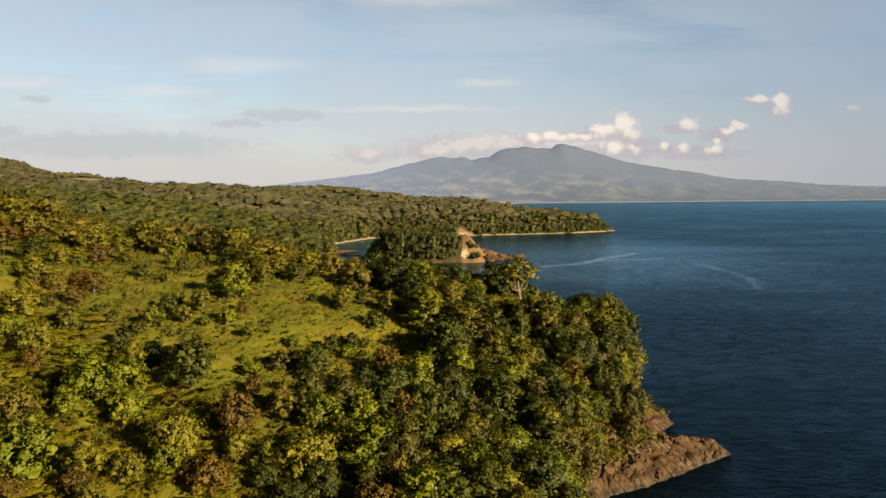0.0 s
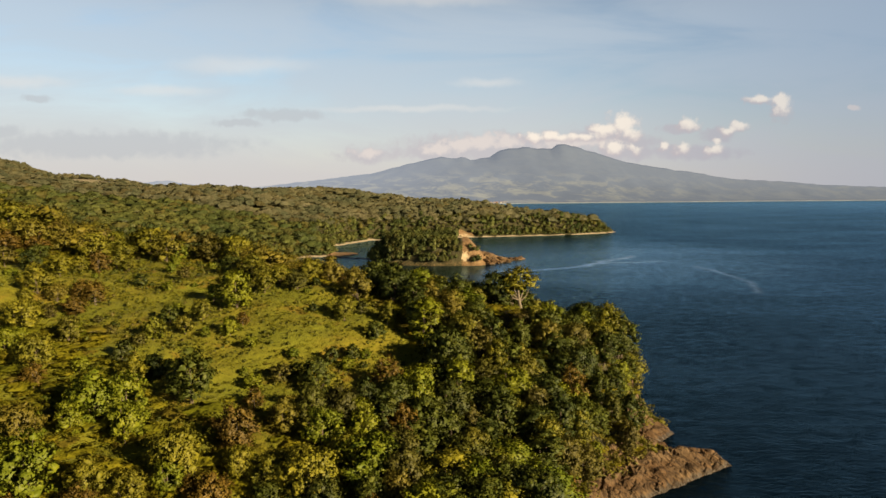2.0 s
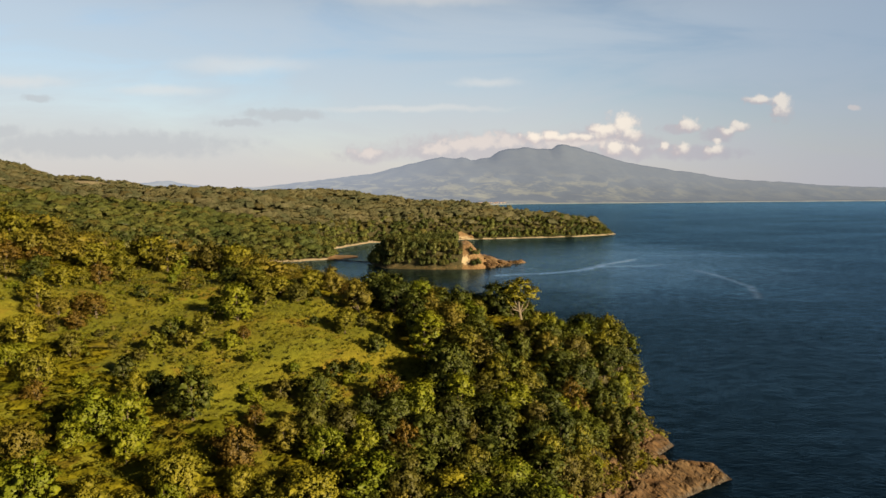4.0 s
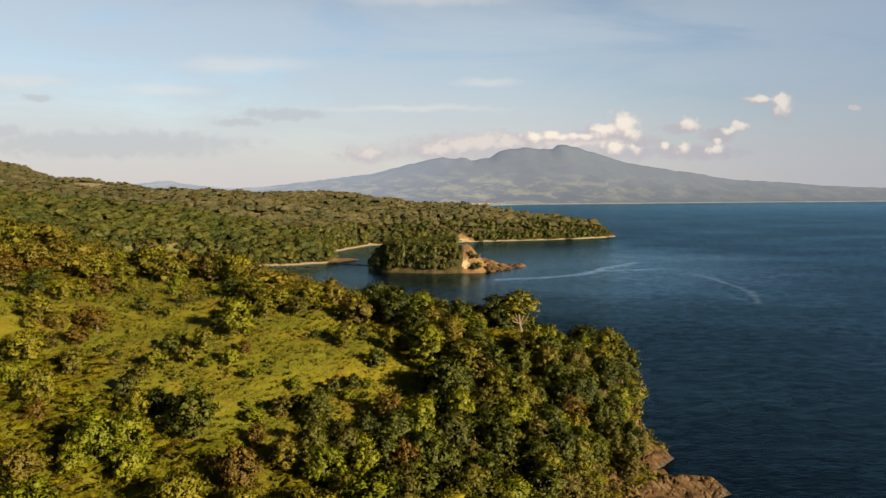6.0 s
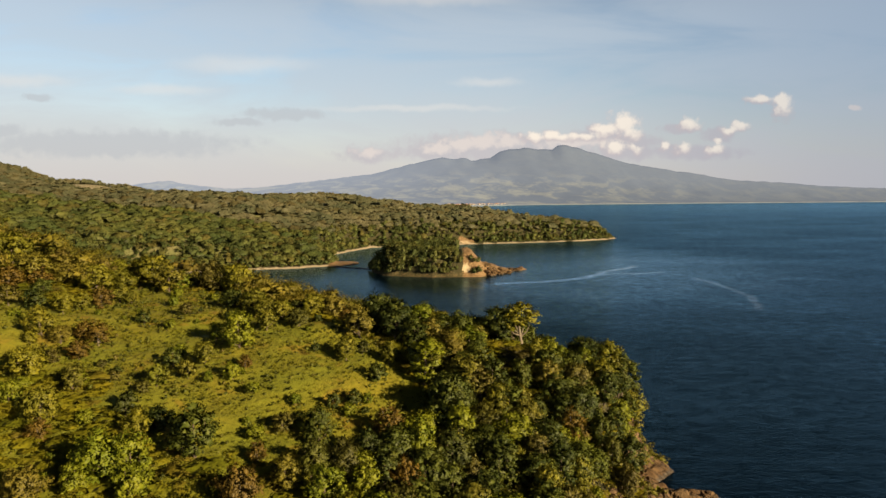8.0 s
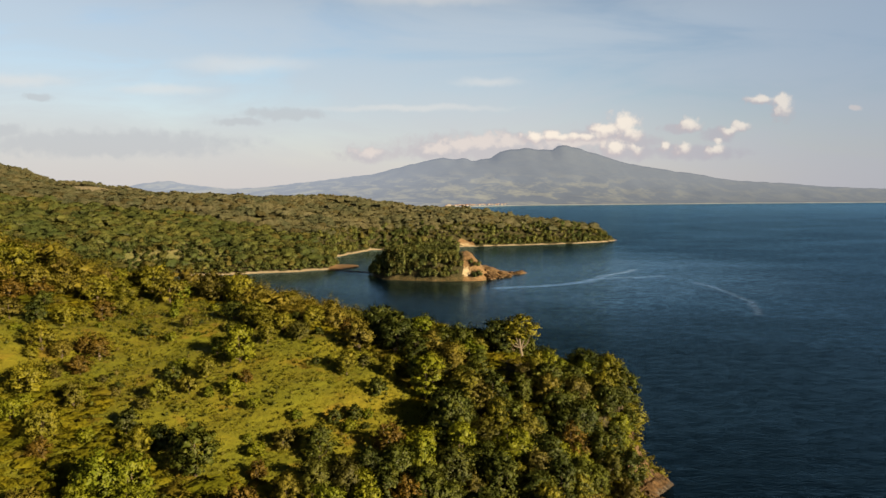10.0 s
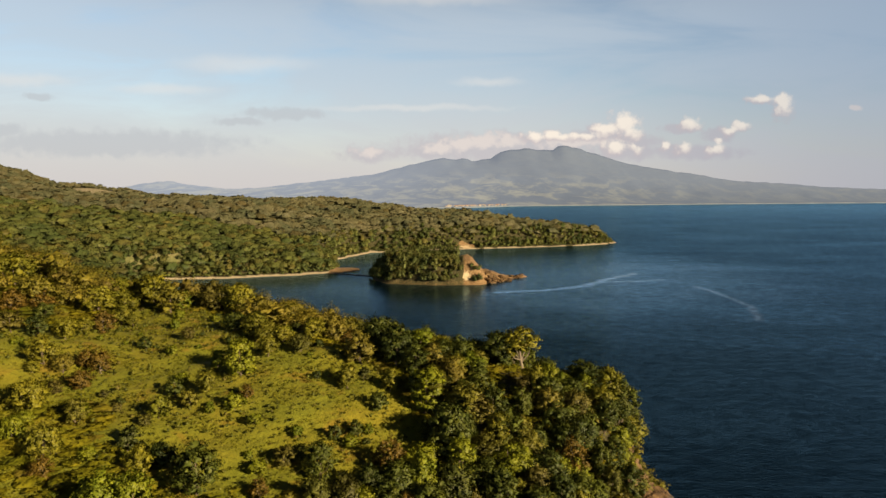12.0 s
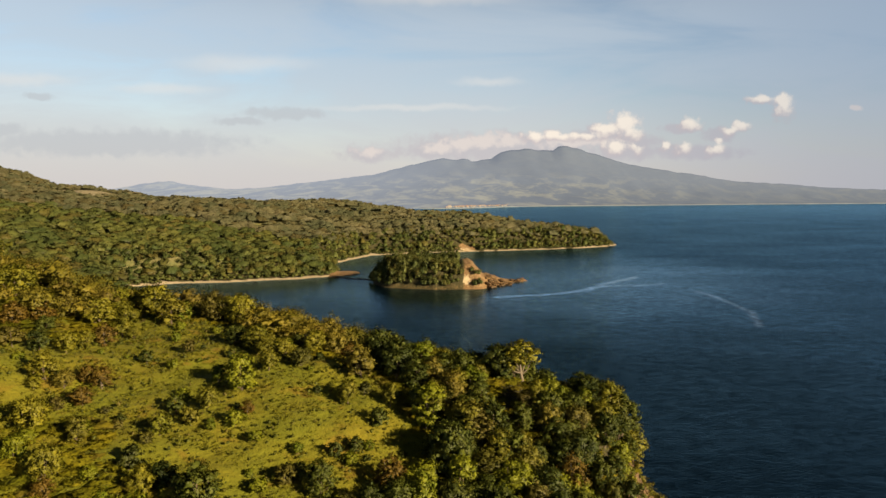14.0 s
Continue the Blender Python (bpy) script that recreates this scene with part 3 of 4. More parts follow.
# the volcano across the bay: height of its skyline along x, and its shoreline
PEAK_X = [-3600, -2450, -2250, -2050, -1850, -1600, -1350, -800, -520, -270, -15, 68, 151, 214, 272, 355, 399, 462, 544, 603, 666, 729, 792, 831, 880, 957, 1103, 1312, 1521, 1730, 1852, 1978, 2148, 2313, 2561, 2770, 3266, 4200]
PEAK_Z = [60, 76, 118, 142, 112, 84, 94, 160, 193, 258, 315, 302, 315, 286, 302, 315, 356, 372, 376, 389, 372, 376, 369, 401, 409, 389, 348, 282, 245, 212, 199, 175, 150, 142, 129, 109, 92, 66]
SHORE_X, SHORE_Y = [-4000, -400, 40, 310, 480, 925, 1680, 2970, 4200], [2500, 2600, 2690, 3060, 3180, 3400, 3800, 4350, 4400]
mx, my, quads = grid(np.arange(-4000, 4201, 35), np.r_[np.linspace(0, 1, 60), 1.02])
front = np.interp(mx, SHORE_X, SHORE_Y)
k = np.clip(my, 0, 1)
top = np.interp(mx, PEAK_X, PEAK_Z) + 2.5 * waves(mx, mx * 0, 170, 31) + 3 * waves(mx, mx * 0, 75, 32)
soft = np.convolve(np.pad(top[:len(np.unique(mx))], 12, "edge"), np.ones(25) / 25, "valid")
soft = np.tile(soft, 61)
top = soft + (top - soft) * ramp(k, 0.82, 1.0)
depth = front + (4860 - front) * my
gully = waves(mx + 60 * waves(mx, depth, 500, 34), depth * 0.55, 230, 33)
mz = 4 + (top - 4) * (0.16 * k + 0.84 * k ** 2.6) + (gully * 9 + 16 * np.abs(waves(mx + 40 * waves(mx, depth, 300, 37), depth * 0.22, 210, 38)) * np.clip(k * 1.6 - 0.5, 0, 1)) * np.sin(np.pi * k) ** 1.2 * np.clip(top / 300, 0.15, 1)
mz = np.where(my > 1, -5, np.where(my == 0, -1, mz))
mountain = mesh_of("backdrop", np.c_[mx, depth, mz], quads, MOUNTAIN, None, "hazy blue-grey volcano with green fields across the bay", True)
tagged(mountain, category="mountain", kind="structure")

sx_ = np.arange(-100, 4201, 40)
front = np.interp(sx_, SHORE_X, SHORE_Y)
rows = [np.c_[sx_, front - 14 + 3 * waves(sx_, sx_ * 0, 150, 35), 0 * sx_ - 0.5], np.c_[sx_, front, 0 * sx_ + 3.4 + 1.2 * waves(sx_, sx_ * 0, 300, 36)], np.c_[sx_, front + 14, 0 * sx_ + 1.5]]
i = np.arange(3 * len(sx_)).reshape(3, -1)
strip = mesh_of("beach", np.concatenate(rows), np.stack([i[:-1, :-1], i[:-1, 1:], i[1:, 1:], i[1:, :-1]], -1).reshape(-1, 4), PALE_SAND, None, "thin pale beach along the far shore", True)
tagged(strip, category="beach", kind="structure")

# ---- plants ----


def leaves(spots, normals, size, gen, droop=0.0):
    """A small bent four-cornered blade at each spot, lying across its normal."""
    n = len(spots)
    side = np.cross(normals, gen.normal(size=(n, 3)))
    side /= np.linalg.norm(side, axis=1)[:, None] + 1e-9
    along = np.cross(normals, side)
    s = (size * gen.uniform(0.55, 1.3, n))[:, None]
    w = s * gen.uniform(0.45, 0.8, n)[:, None]
    dip = normals * s * 0.18
    quad = np.stack([spots - along * s * 0.5 - dip, spots + side * w * 0.5, spots + along * s * 0.5 - dip, spots - side * w * 0.5], 1)
    return quad.reshape(-1, 3), np.arange(4 * n).reshape(n, 4)


def crown_spots(lobes, n, gen, inner=0.72, down=-0.45, bunch=1, spread=0.3, ruffle=0.34):
    """Points and outward normals on a set of lobes (x, y, z, rx, rz), in bunches of leaves."""
    lobes = np.asarray(lobes, float)
    weight = lobes[:, 3] ** 2
    m = max(1, n // bunch)
    pick = gen.choice(len(lobes), m, p=weight / weight.sum())
    way = gen.normal(size=(m, 3))
    way /= np.linalg.norm(way, axis=1)[:, None]
    way[:, 2] = np.where(way[:, 2] < down, -way[:, 2] * 0.7, way[:, 2])
    rad = gen.uniform(inner, 1.06, m) ** 0.7
    c = lobes[pick]
    spots = c[:, :3] + way * rad[:, None] * c[:, [3, 3, 4]]
    spots, way = np.repeat(spots, bunch, 0), np.repeat(way, bunch, 0)
    puff = np.zeros_like(spots)
    if bunch > 1:
        puff = gen.normal(size=spots.shape)
        puff[:, 2] = np.abs(puff[:, 2]) * 0.8 - 0.1
        spots = spots + puff * spread
        puff = puff / (np.linalg.norm(puff, axis=1)[:, None] + 0.3)
    normals = way * 0.9 + np.array([0, 0, 0.3]) + gen.normal(size=spots.shape) * ruffle
    heart = lobes[:, :3].mean(0)
    out = spots - heart
    out /= np.linalg.norm(out, axis=1)[:, None] + 1e-6
    facing = way * 0.42 + out * 0.62 + puff * 0.55 + gen.normal(size=spots.shape) * 0.1
    return spots, normals / np.linalg.norm(normals, axis=1)[:, None], facing / np.linalg.norm(facing, axis=1)[:, None]


def lobe_shells(lobes, scale, gen):
    """Lumpy inner bodies of the lobes, so that no crown is hollow: points, faces and outward ways."""
    verts, faces, ways = [], [], []
    ring, climb = np.meshgrid(np.arange(7) * 0.8976, np.array([-0.45, 0.35, 0.93]))
    j = np.arange(21).reshape(3, 7)
    shell = np.stack([j[:-1], np.roll(j, -1, 1)[:-1], np.roll(j, -1, 1)[1:], j[1:]], -1).reshape(-1, 4)
    for i, (x, y, z, r, up) in enumerate(lobes):
        a, b = gen.rand(2) * 6.283
        span = np.sqrt(1 - climb ** 2) * (1 + 0.25 * np.sin(ring * 2 + a + climb * 3) + 0.2 * np.sin(ring * 3 + b))
        ball = np.stack([span * np.cos(ring), span * np.sin(ring), climb], -1).reshape(-1, 3)
        ball *= gen.uniform(0.62, 1.2, (len(ball), 1))
        verts.append(ball * scale * np.array([r, r, up]) + np.array([x, y, z]))
        ball = ball / np.linalg.norm(ball, axis=1)[:, None] + gen.normal(size=ball.shape) * 0.5
        ways.append(ball / np.linalg.norm(ball, axis=1)[:, None])
        faces.append(shell + 21 * i)
    return np.concatenate(verts), np.concatenate(faces), np.concatenate(ways)


def tube(points, radii, sides=6):
    points = np.asarray(points, float)
    ring = np.arange(sides) * 2 * np.pi / sides
    verts = []
    for i, (p, r) in enumerate(zip(points, radii)):
        d = points[min(i + 1, len(points) - 1)] - points[max(i - 1, 0)]
        d /= np.linalg.norm(d) + 1e-9
        a = np.cross(d, (0.31, 0.95, 0.02))
        a /= np.linalg.norm(a)
        verts.append(p + r * (np.cos(ring)[:, None] * a + np.sin(ring)[:, None] * np.cross(d, a)))
    i = np.arange(len(points) * sides).reshape(len(points), sides)
    nxt = np.roll(i, -1, 1)
    return np.concatenate(verts), np.stack([i[:-1], nxt[:-1], nxt[1:], i[1:]], -1).reshape(-1, 4)


def joined(pieces):
    verts, faces, at = [], [], 0
    for v, f in pieces:
        verts.append(v)
        faces.append(f + at)
        at += len(v)
    return np.concatenate(verts), np.concatenate(faces)


def tree(name, seed, height, radius, mat, label, count=3200, leaf=0.36, lobes=18, stem=0.08, sparse=0.8, lean=0.1, solid=0.58, bark=None):
    """A tree on its own foot: tapered trunk, limbs up to the lobes of the crown, and the crown's leaves."""
    gen = np.random.RandomState(seed)
    ob = new(name)
    fork = height * stem
    bend = gen.uniform(-lean, lean, 2) * height
    foot = [(0, 0, -0.8), (bend[0] * 0.2, bend[1] * 0.2, fork * 0.5), (bend[0] * 0.5, bend[1] * 0.5, fork), (bend[0], bend[1], height * 0.75)]
    thick = 0.035 * height
    v, f = tube(foot, [thick * 1.3, thick, thick * 0.8, thick * 0.25], 7)
    mesh_of("trunk", v, f, bark or BARK, ob, "", True)
    blobs, low = [], stem * height
    middle, tall = low + (height - low) * 0.40, (height - low) * 0.60
    for i in range(lobes):
        up = 1 - (1.75 if stem < 0.2 else 1.2) * (i + 0.5) / lobes
        a = i * 2.4 + gen.uniform(-0.5, 0.5)
        r = radius * gen.uniform(0.24, 0.44)
        ring = math.sqrt(max(0.05, 1 - up * up)) * gen.uniform(0.7, 1.15)
        p = np.array([bend[0] + (radius - r * 0.8) * ring * math.cos(a), bend[1] + (radius - r * 0.8) * ring * math.sin(a),
                      max(r * 0.5, middle + (tall - r * 0.5) * up * gen.uniform(0.75, 1.15))])
        blobs.append((*p, r, r * gen.uniform(0.6, 0.85)))
        if i % max(1, lobes // 4) == 1 and name != "bush":
            start = np.array([bend[0] * 0.5, bend[1] * 0.5, fork]) * gen.uniform(0.75, 1.05)
            mid = start * 0.45 + p * 0.55 + np.array([0, 0, -0.06 * height])
            v, f = tube([start, mid, p + np.array([0, 0, r * 0.4])], [thick * 0.5, thick * 0.3, thick * 0.08], 5)
            mesh_of("limb", v, f, bark or BARK, ob, "", True)
    blobs.append((bend[0], bend[1], middle, radius * 0.62, tall * 0.75))
    spots, normals, facing = crown_spots(blobs, count, gen, sparse, bunch=15, spread=0.1 * radius, ruffle=0.4)
    v, f = leaves(spots, normals, leaf * 1.22, gen)
    facing = np.repeat(facing, 4, 0)
    if solid:
        bv, bf, bw = lobe_shells(blobs[:-1], solid, gen)
        v, f = joined([(v, f), (bv, bf)])
        facing = np.concatenate([facing, bw])
    mesh_of("crown", v, f, mat, ob, "", True, (), facing)
    return tagged(ob, label, "bush" if name == "bush" else "tree", "bushes on the slope" if name == "bush" else "trees on the slope")


KINDS = {
    "round": [tree("broadleaf_tree", 11, 7.2, 3.9, LEAF, "green broadleaf tree with a rounded dense crown", lobes=30),
              tree("broadleaf_tree", 12, 7.8, 3.6, LEAF, "green broadleaf tree with a rounded dense crown", lobes=26),
              tree("broadleaf_tree", 13, 6.6, 4.3, LEAF, "green broadleaf tree with a wide spreading crown", 3400, lobes=34, stem=0.1),
              tree("broadleaf_tree", 14, 8.0, 3.7, LEAF, "tall green broadleaf tree with an uneven crown", 3400, lobes=24),
              tree("broadleaf_tree", 24, 7.0, 4.0, LEAF, "green broadleaf tree hung with creepers", 3200, 0.37, lobes=22, stem=0.05)],
    "bright": [tree("broadleaf_tree", 15, 6.6, 3.8, LEAF_BRIGHT, "yellow-green broadleaf tree with a loose crown", 2800, 0.36, lobes=24, sparse=0.76),
               tree("broadleaf_tree", 16, 7.0, 3.7, LEAF_BRIGHT, "yellow-green broadleaf tree with a loose crown", 2800, 0.36, lobes=28, sparse=0.76)],
    "dry": [tree("broadleaf_tree", 17, 6.4, 3.6, LEAF_DRY, "brownish half-bare tree with pale limbs showing", 2300, 0.34, 22, 0.12, 0.7, solid=0.5, bark=PALE_BARK),
            tree("broadleaf_tree", 18, 6.0, 3.6, LEAF_DRY, "reddish-brown tree in dry leaf", 2900, 0.34, 24, sparse=0.76)],
    "olive": [tree("broadleaf_tree", 26, 7.0, 4.0, LEAF_OLIVE, "olive-brown broadleaf tree with a dense domed crown", 3200, 0.35, 30, 0.1),
              tree("broadleaf_tree", 27, 6.6, 3.8, LEAF_OLIVE, "olive-brown broadleaf tree with a ragged crown", 2700, 0.35, 22, 0.08, 0.74)],
    "bush": [tree("bush", 19, 3.6, 2.1, LEAF, "low dark green bush on the grass", 1300, 0.34, 18, 0.02, 0.85),
             tree("bush", 20, 3.2, 2.1, LEAF_BRIGHT, "low yellow-green bush on the grass", 1200, 0.34, 16, 0.02, 0.85)],
    "draped": [tree("broadleaf_tree", 31, 8.4, 2.7, LEAF_BRIGHT, "slender tree draped in yellow-green creepers", 2600, 0.35, 30, 0.02, 0.84),
               tree("broadleaf_tree", 32, 7.8, 2.9, LEAF, "slender tree draped in dark green creepers", 2600, 0.35, 28, 0.02, 0.84)],
    "lone": [tree("broadleaf_tree", 22, 10.0, 3.8, LEAF_OLIVE, "tall lone tree with an open crown and pale trunk", 1700, 0.4, 18, 0.27, 0.72, 0.16, 0.5, PALE_BARK)],
}
used = set()


def plant(kind, x, y, size, turn, pick=0, wide=1.0):
    """Sets a tree of that kind on the ground; the first of each model is moved, later ones are copies."""
    model = KINDS[kind][pick % len(KINDS[kind])]
    m = pose(x, y, float(land(x, y)[0]), 0, 0, turn) @ Matrix.Diagonal((size * wide, size * wide, size, 1))
    if model.name not in used:
        used.add(model.name)
        model.matrix_basis = m
        return model
    first = Matrix.Diagonal((*model.scale, 1)).inverted()
    return copy_thing(model, m @ first)


gen = np.random.RandomState(4)
taken = []
# trees that can be told apart, area by area: kind, x, y, size, how wide for its height
SLOPE_TREES = [("olive", -117.5, 177.7, 1.33, 1), ("olive", -121, 195.9, 1.05, 1.25), ("olive", -102, 161.1, 1.21, 1), ("olive", -100.3, 171.4, 1.01, 1), ("olive", -106.8, 192.7, 0.77, 1),
    ("bright", -97.8, 194.7, 0.93, 1.27), ("olive", -90.4, 169.4, 1.09, 1), ("olive", -85.1, 173.5, 0.93, 1), ("dry", -99.2, 158.7, 0.92, 1), ("dry", -103.4, 154.6, 0.9, 1),
    ("bush", -92.5, 137.8, 1.24, 1), ("round", -87.3, 139.1, 0.67, 1)]
SLOPE_TREES_BEYOND = [("olive", -84.1, 142.9, 0.69, 1), ("olive", -83.3, 149.4, 0.6, 1), ("dry", -80.8, 152.7, 0.84, 1), ("olive", -81.8, 163.6, 0.75, 1), ("olive", -78.8, 163.6, 0.48, 1),
    ("olive", -79.3, 127.4, 0.89, 1), ("olive", -75.3, 126.7, 0.51, 1), ("dry", -73.2, 131.2, 0.57, 1), ("dry", -69.9, 130.5, 0.72, 1), ("olive", -79.2, 123.7, 0.4, 1),
    ("olive", -72.6, 111.5, 0.85, 1), ("dry", -69.1, 121.8, 0.61, 1), ("round", -72.4, 118.5, 0.38, 1)]
CREST_TREES = [("olive", -92.5, 196, 1.02, 0.86), ("olive", -85.8, 192.5, 1.3, 1.02), ("olive", -75.8, 179.2, 1.18, 1), ("bright", -74.7, 185.3, 0.806, 1), ("round", -69.2, 191.3, 1.28, 0.9),
    ("olive", -59.9, 189.5, 1.41, 0.88), ("olive", -65.7, 192.2, 1.09, 0.85), ("round", -52, 159.7, 0.717, 1), ("olive", -46, 155.7, 0.84, 1), ("olive", -47.4, 195.6, 1.06, 1),
    ("olive", -42.1, 151.2, 0.638, 1), ("olive", -38.2, 151.7, 0.638, 1), ("round", -32.7, 145.7, 0.661, 1), ("olive", -31.8, 156.1, 0.795, 1), ("olive", -27.9, 157.7, 0.95, 1),
    ("olive", -29.5, 195, 1.04, 0.67), ("olive", -18.8, 144, 1.04, 1), ("round", -15.7, 162.2, 1.42, 0.95), ("round", -11.4, 146.4, 1.15, 1), ("olive", -8, 179.1, 0.974, 1)]
MEADOW_TREES = [("bright", -42.5, 134, 1.13, 0.83), ("olive", -39.1, 142.3, 0.64, 0.83), ("bright", -48.5, 137.1, 0.6, 0.83), ("olive", -20.4, 133.3, 0.73, 0.83), ("olive", -11.7, 135, 0.66, 0.83),
    ("bush", -13.1, 127.6, 1.08, 0.83), ("bush", -39.7, 120.6, 1.02, 0.83), ("dry", -38.6, 124.4, 0.48, 0.83), ("bush", -51.3, 114.2, 1.24, 0.83), ("bush", -52.1, 123.7, 0.97, 0.83),
    ("bush", -47.7, 119.6, 1.01, 0.83), ("olive", -46.7, 125.5, 0.65, 0.83), ("bright", -63.5, 109.4, 0.67, 0.83), ("bush", -51.6, 103.2, 1.13, 0.83)]
MEADOW_TREES_BEYOND = [("olive", -47.5, 97.8, 0.71, 0.83), ("bush", -44.7, 101.3, 1.23, 0.83), ("round", -37.8, 96.3, 1.04, 0.95), ("olive", -62.3, 98.3, 0.84, 0.83), ("bright", -68.8, 101, 0.69, 0.83),
    ("dry", -60, 94.1, 0.6, 0.83), ("round", -21.1, 106.3, 0.84, 0.83), ("bush", -20.3, 116.3, 0.78, 0.83), ("bush", -25.3, 110, 0.74, 0.83), ("bush", -16.9, 118.3, 0.86, 0.83),
    ("bush", -14.5, 119.8, 0.65, 0.83), ("dry", -9.8, 110.9, 1.06, 0.83), ("bush", -66.9, 160.8, 0.77, 0.83), ("bush", -60.4, 151.3, 0.82, 0.83)]
POINT_TREES = [("olive", -3.4, 146.3, 0.918, 0.851), ("round", -5.7, 133.2, 0.92, 0.74), ("olive", -2, 133.6, 1.12, 0.74), ("olive", 2.3, 142.8, 0.853, 0.851), ("bright", 7.2, 147, 0.82, 0.851),
    ("dry", -0.1, 140.6, 0.64, 0.851), ("round", 5, 132.1, 1.11, 0.74), ("round", 0.3, 118.4, 1.48, 0.74), ("round", 9.3, 129.8, 1.14, 0.74), ("bright", 24.2, 147.4, 0.76, 0.851),
    ("olive", 19.3, 139.5, 1.02, 0.74), ("round", 16.9, 138.5, 0.71, 0.74), ("round", 27.4, 139.9, 0.816, 0.851), ("olive", 21.3, 133.8, 0.98, 0.74), ("round", 27.7, 134.9, 1.13, 0.74),
    ("round", 32.8, 142.7, 0.712, 0.851), ("round", 37.9, 140.4, 0.824, 0.851), ("round", 33.6, 135.5, 0.99, 0.74), ("round", 39.7, 139.9, 0.696, 0.851), ("round", 27.5, 128.9, 1.32, 0.74),
    ("round", 15.6, 133, 0.83, 0.74), ("lone", 18.3, 153.5, 1.09, 1.12), ("olive", 37.5, 144.5, 1.32, 1), ("round", 39, 142, 1.04, 0.977)]
BANK_TREES = [("olive", 9.9, 123.4, 1.11, 0.67), ("bright", 15.3, 126.5, 0.91, 0.67), ("round", 18, 126.2, 0.72, 0.67), ("dry", 24.5, 123.7, 1.32, 0.67), ("round", 30.4, 126.3, 0.93, 0.67),
    ("round", 20, 123, 0.65, 0.67), ("olive", 13.4, 119, 0.63, 0.67), ("round", 16.6, 119.1, 0.73, 0.67), ("bright", 6.8, 115.1, 0.74, 0.67), ("bright", 9.5, 118.1, 0.5, 0.67),
    ("olive", 1.3, 111.7, 0.83, 0.67), ("bright", -4.1, 107.7, 1.29, 0.67), ("bright", 10.3, 113, 0.87, 0.67), ("bright", 24.5, 121.1, 0.67, 0.67), ("bright", 27.7, 123.1, 0.58, 0.67),
    ("round", 19.3, 116, 0.72, 0.67), ("round", 32.4, 123.3, 0.76, 0.67), ("bright", 36.6, 136.5, 1.1, 0.67), ("bright", 38.3, 136.9, 0.93, 0.67), ("round", -2.5, 115.2, 0.75, 0.67),
    ("round", 3.7, 117.1, 0.86, 0.67)]
SCRUB_TREES = [("bright", -47.9, 88, 1.07, 0.9), ("bright", -43.7, 89, 1.01, 0.9), ("bright", -42.3, 84.5, 0.82, 0.9), ("bright", -49.5, 84.4, 0.66, 0.9), ("bright", -46.8, 71.8, 1.2, 0.9),
    ("olive", -41.2, 72.4, 0.74, 0.9), ("olive", -32.9, 78.5, 0.93, 0.9), ("bright", -33, 75.7, 0.6, 0.9), ("dry", -30, 75, 0.48, 0.9), ("dry", -27.2, 73.9, 0.75, 0.9),
    ("olive", -36.6, 73.7, 0.56, 0.9), ("dry", -40.5, 69.4, 0.64, 0.9), ("olive", -54.4, 81.6, 0.76, 0.9), ("dry", -28, 87, 0.99, 0.9), ("olive", -26, 80.3, 0.61, 0.9),
    ("olive", -22.2, 78.5, 0.67, 0.9), ("dry", -28.9, 98.2, 0.54, 0.9), ("bright", -17.4, 91, 0.88, 0.9), ("olive", -16.9, 78.4, 1.06, 0.9), ("olive", -13.7, 86.2, 0.84, 0.9),
    ("round", -14.5, 75.5, 0.77, 0.9), ("bright", -12.7, 99.2, 0.78, 0.9), ("bright", -8.7, 87.3, 0.69, 0.9)]
FOOT_TREES = [("dry", -6, 98.8, 1.12, 0.62), ("bright", -2.2, 108, 0.88, 0.62), ("olive", -2.6, 84.8, 0.74, 0.62), ("olive", -5.8, 78.6, 0.93, 0.62), ("round", -10.1, 79.6, 0.52, 0.62),
    ("bright", 5, 98.3, 0.85, 0.62), ("olive", 8.5, 104.6, 0.64, 0.62), ("olive", 17.4, 106.4, 0.97, 0.62), ("olive", 13.4, 112.4, 0.73, 0.62), ("bright", 25.1, 121.4, 1.09, 0.62),
    ("olive", 23.7, 113, 1.08, 0.62), ("round", 20.2, 105.7, 1.24, 0.62), ("bright", 27.4, 113.8, 0.62, 0.62), ("round", 34.6, 119.5, 0.94, 0.62), ("olive", 1.7, 89.2, 0.7, 0.62),
    ("olive", 7.8, 92.2, 0.93, 0.62), ("round", 12, 98.9, 0.65, 0.62), ("bright", 15.6, 94.6, 0.82, 0.62), ("round", 3.4, 81.1, 0.78, 0.62), ("bright", 7.1, 83.7, 0.69, 0.62),
    ("olive", 10.5, 85.6, 0.68, 0.62), ("round", -0.8, 99.6, 0.69, 0.62), ("round", 4.8, 105.5, 0.83, 0.62)]
CORNER_TREES = [("round", -15.5, 98, 0.95, 0.85), ("round", -20.5, 97, 0.8, 0.85), ("bright", -11.5, 95.5, 0.9, 0.8), ("olive", -23.5, 92.5, 0.75, 0.85),
    ("round", -12.5, 103.5, 0.8, 0.8), ("draped", -9.5, 98.5, 0.9, 1), ("bush", -27.5, 107.5, 0.9, 1), ("bush", -31, 104, 0.8, 1)]
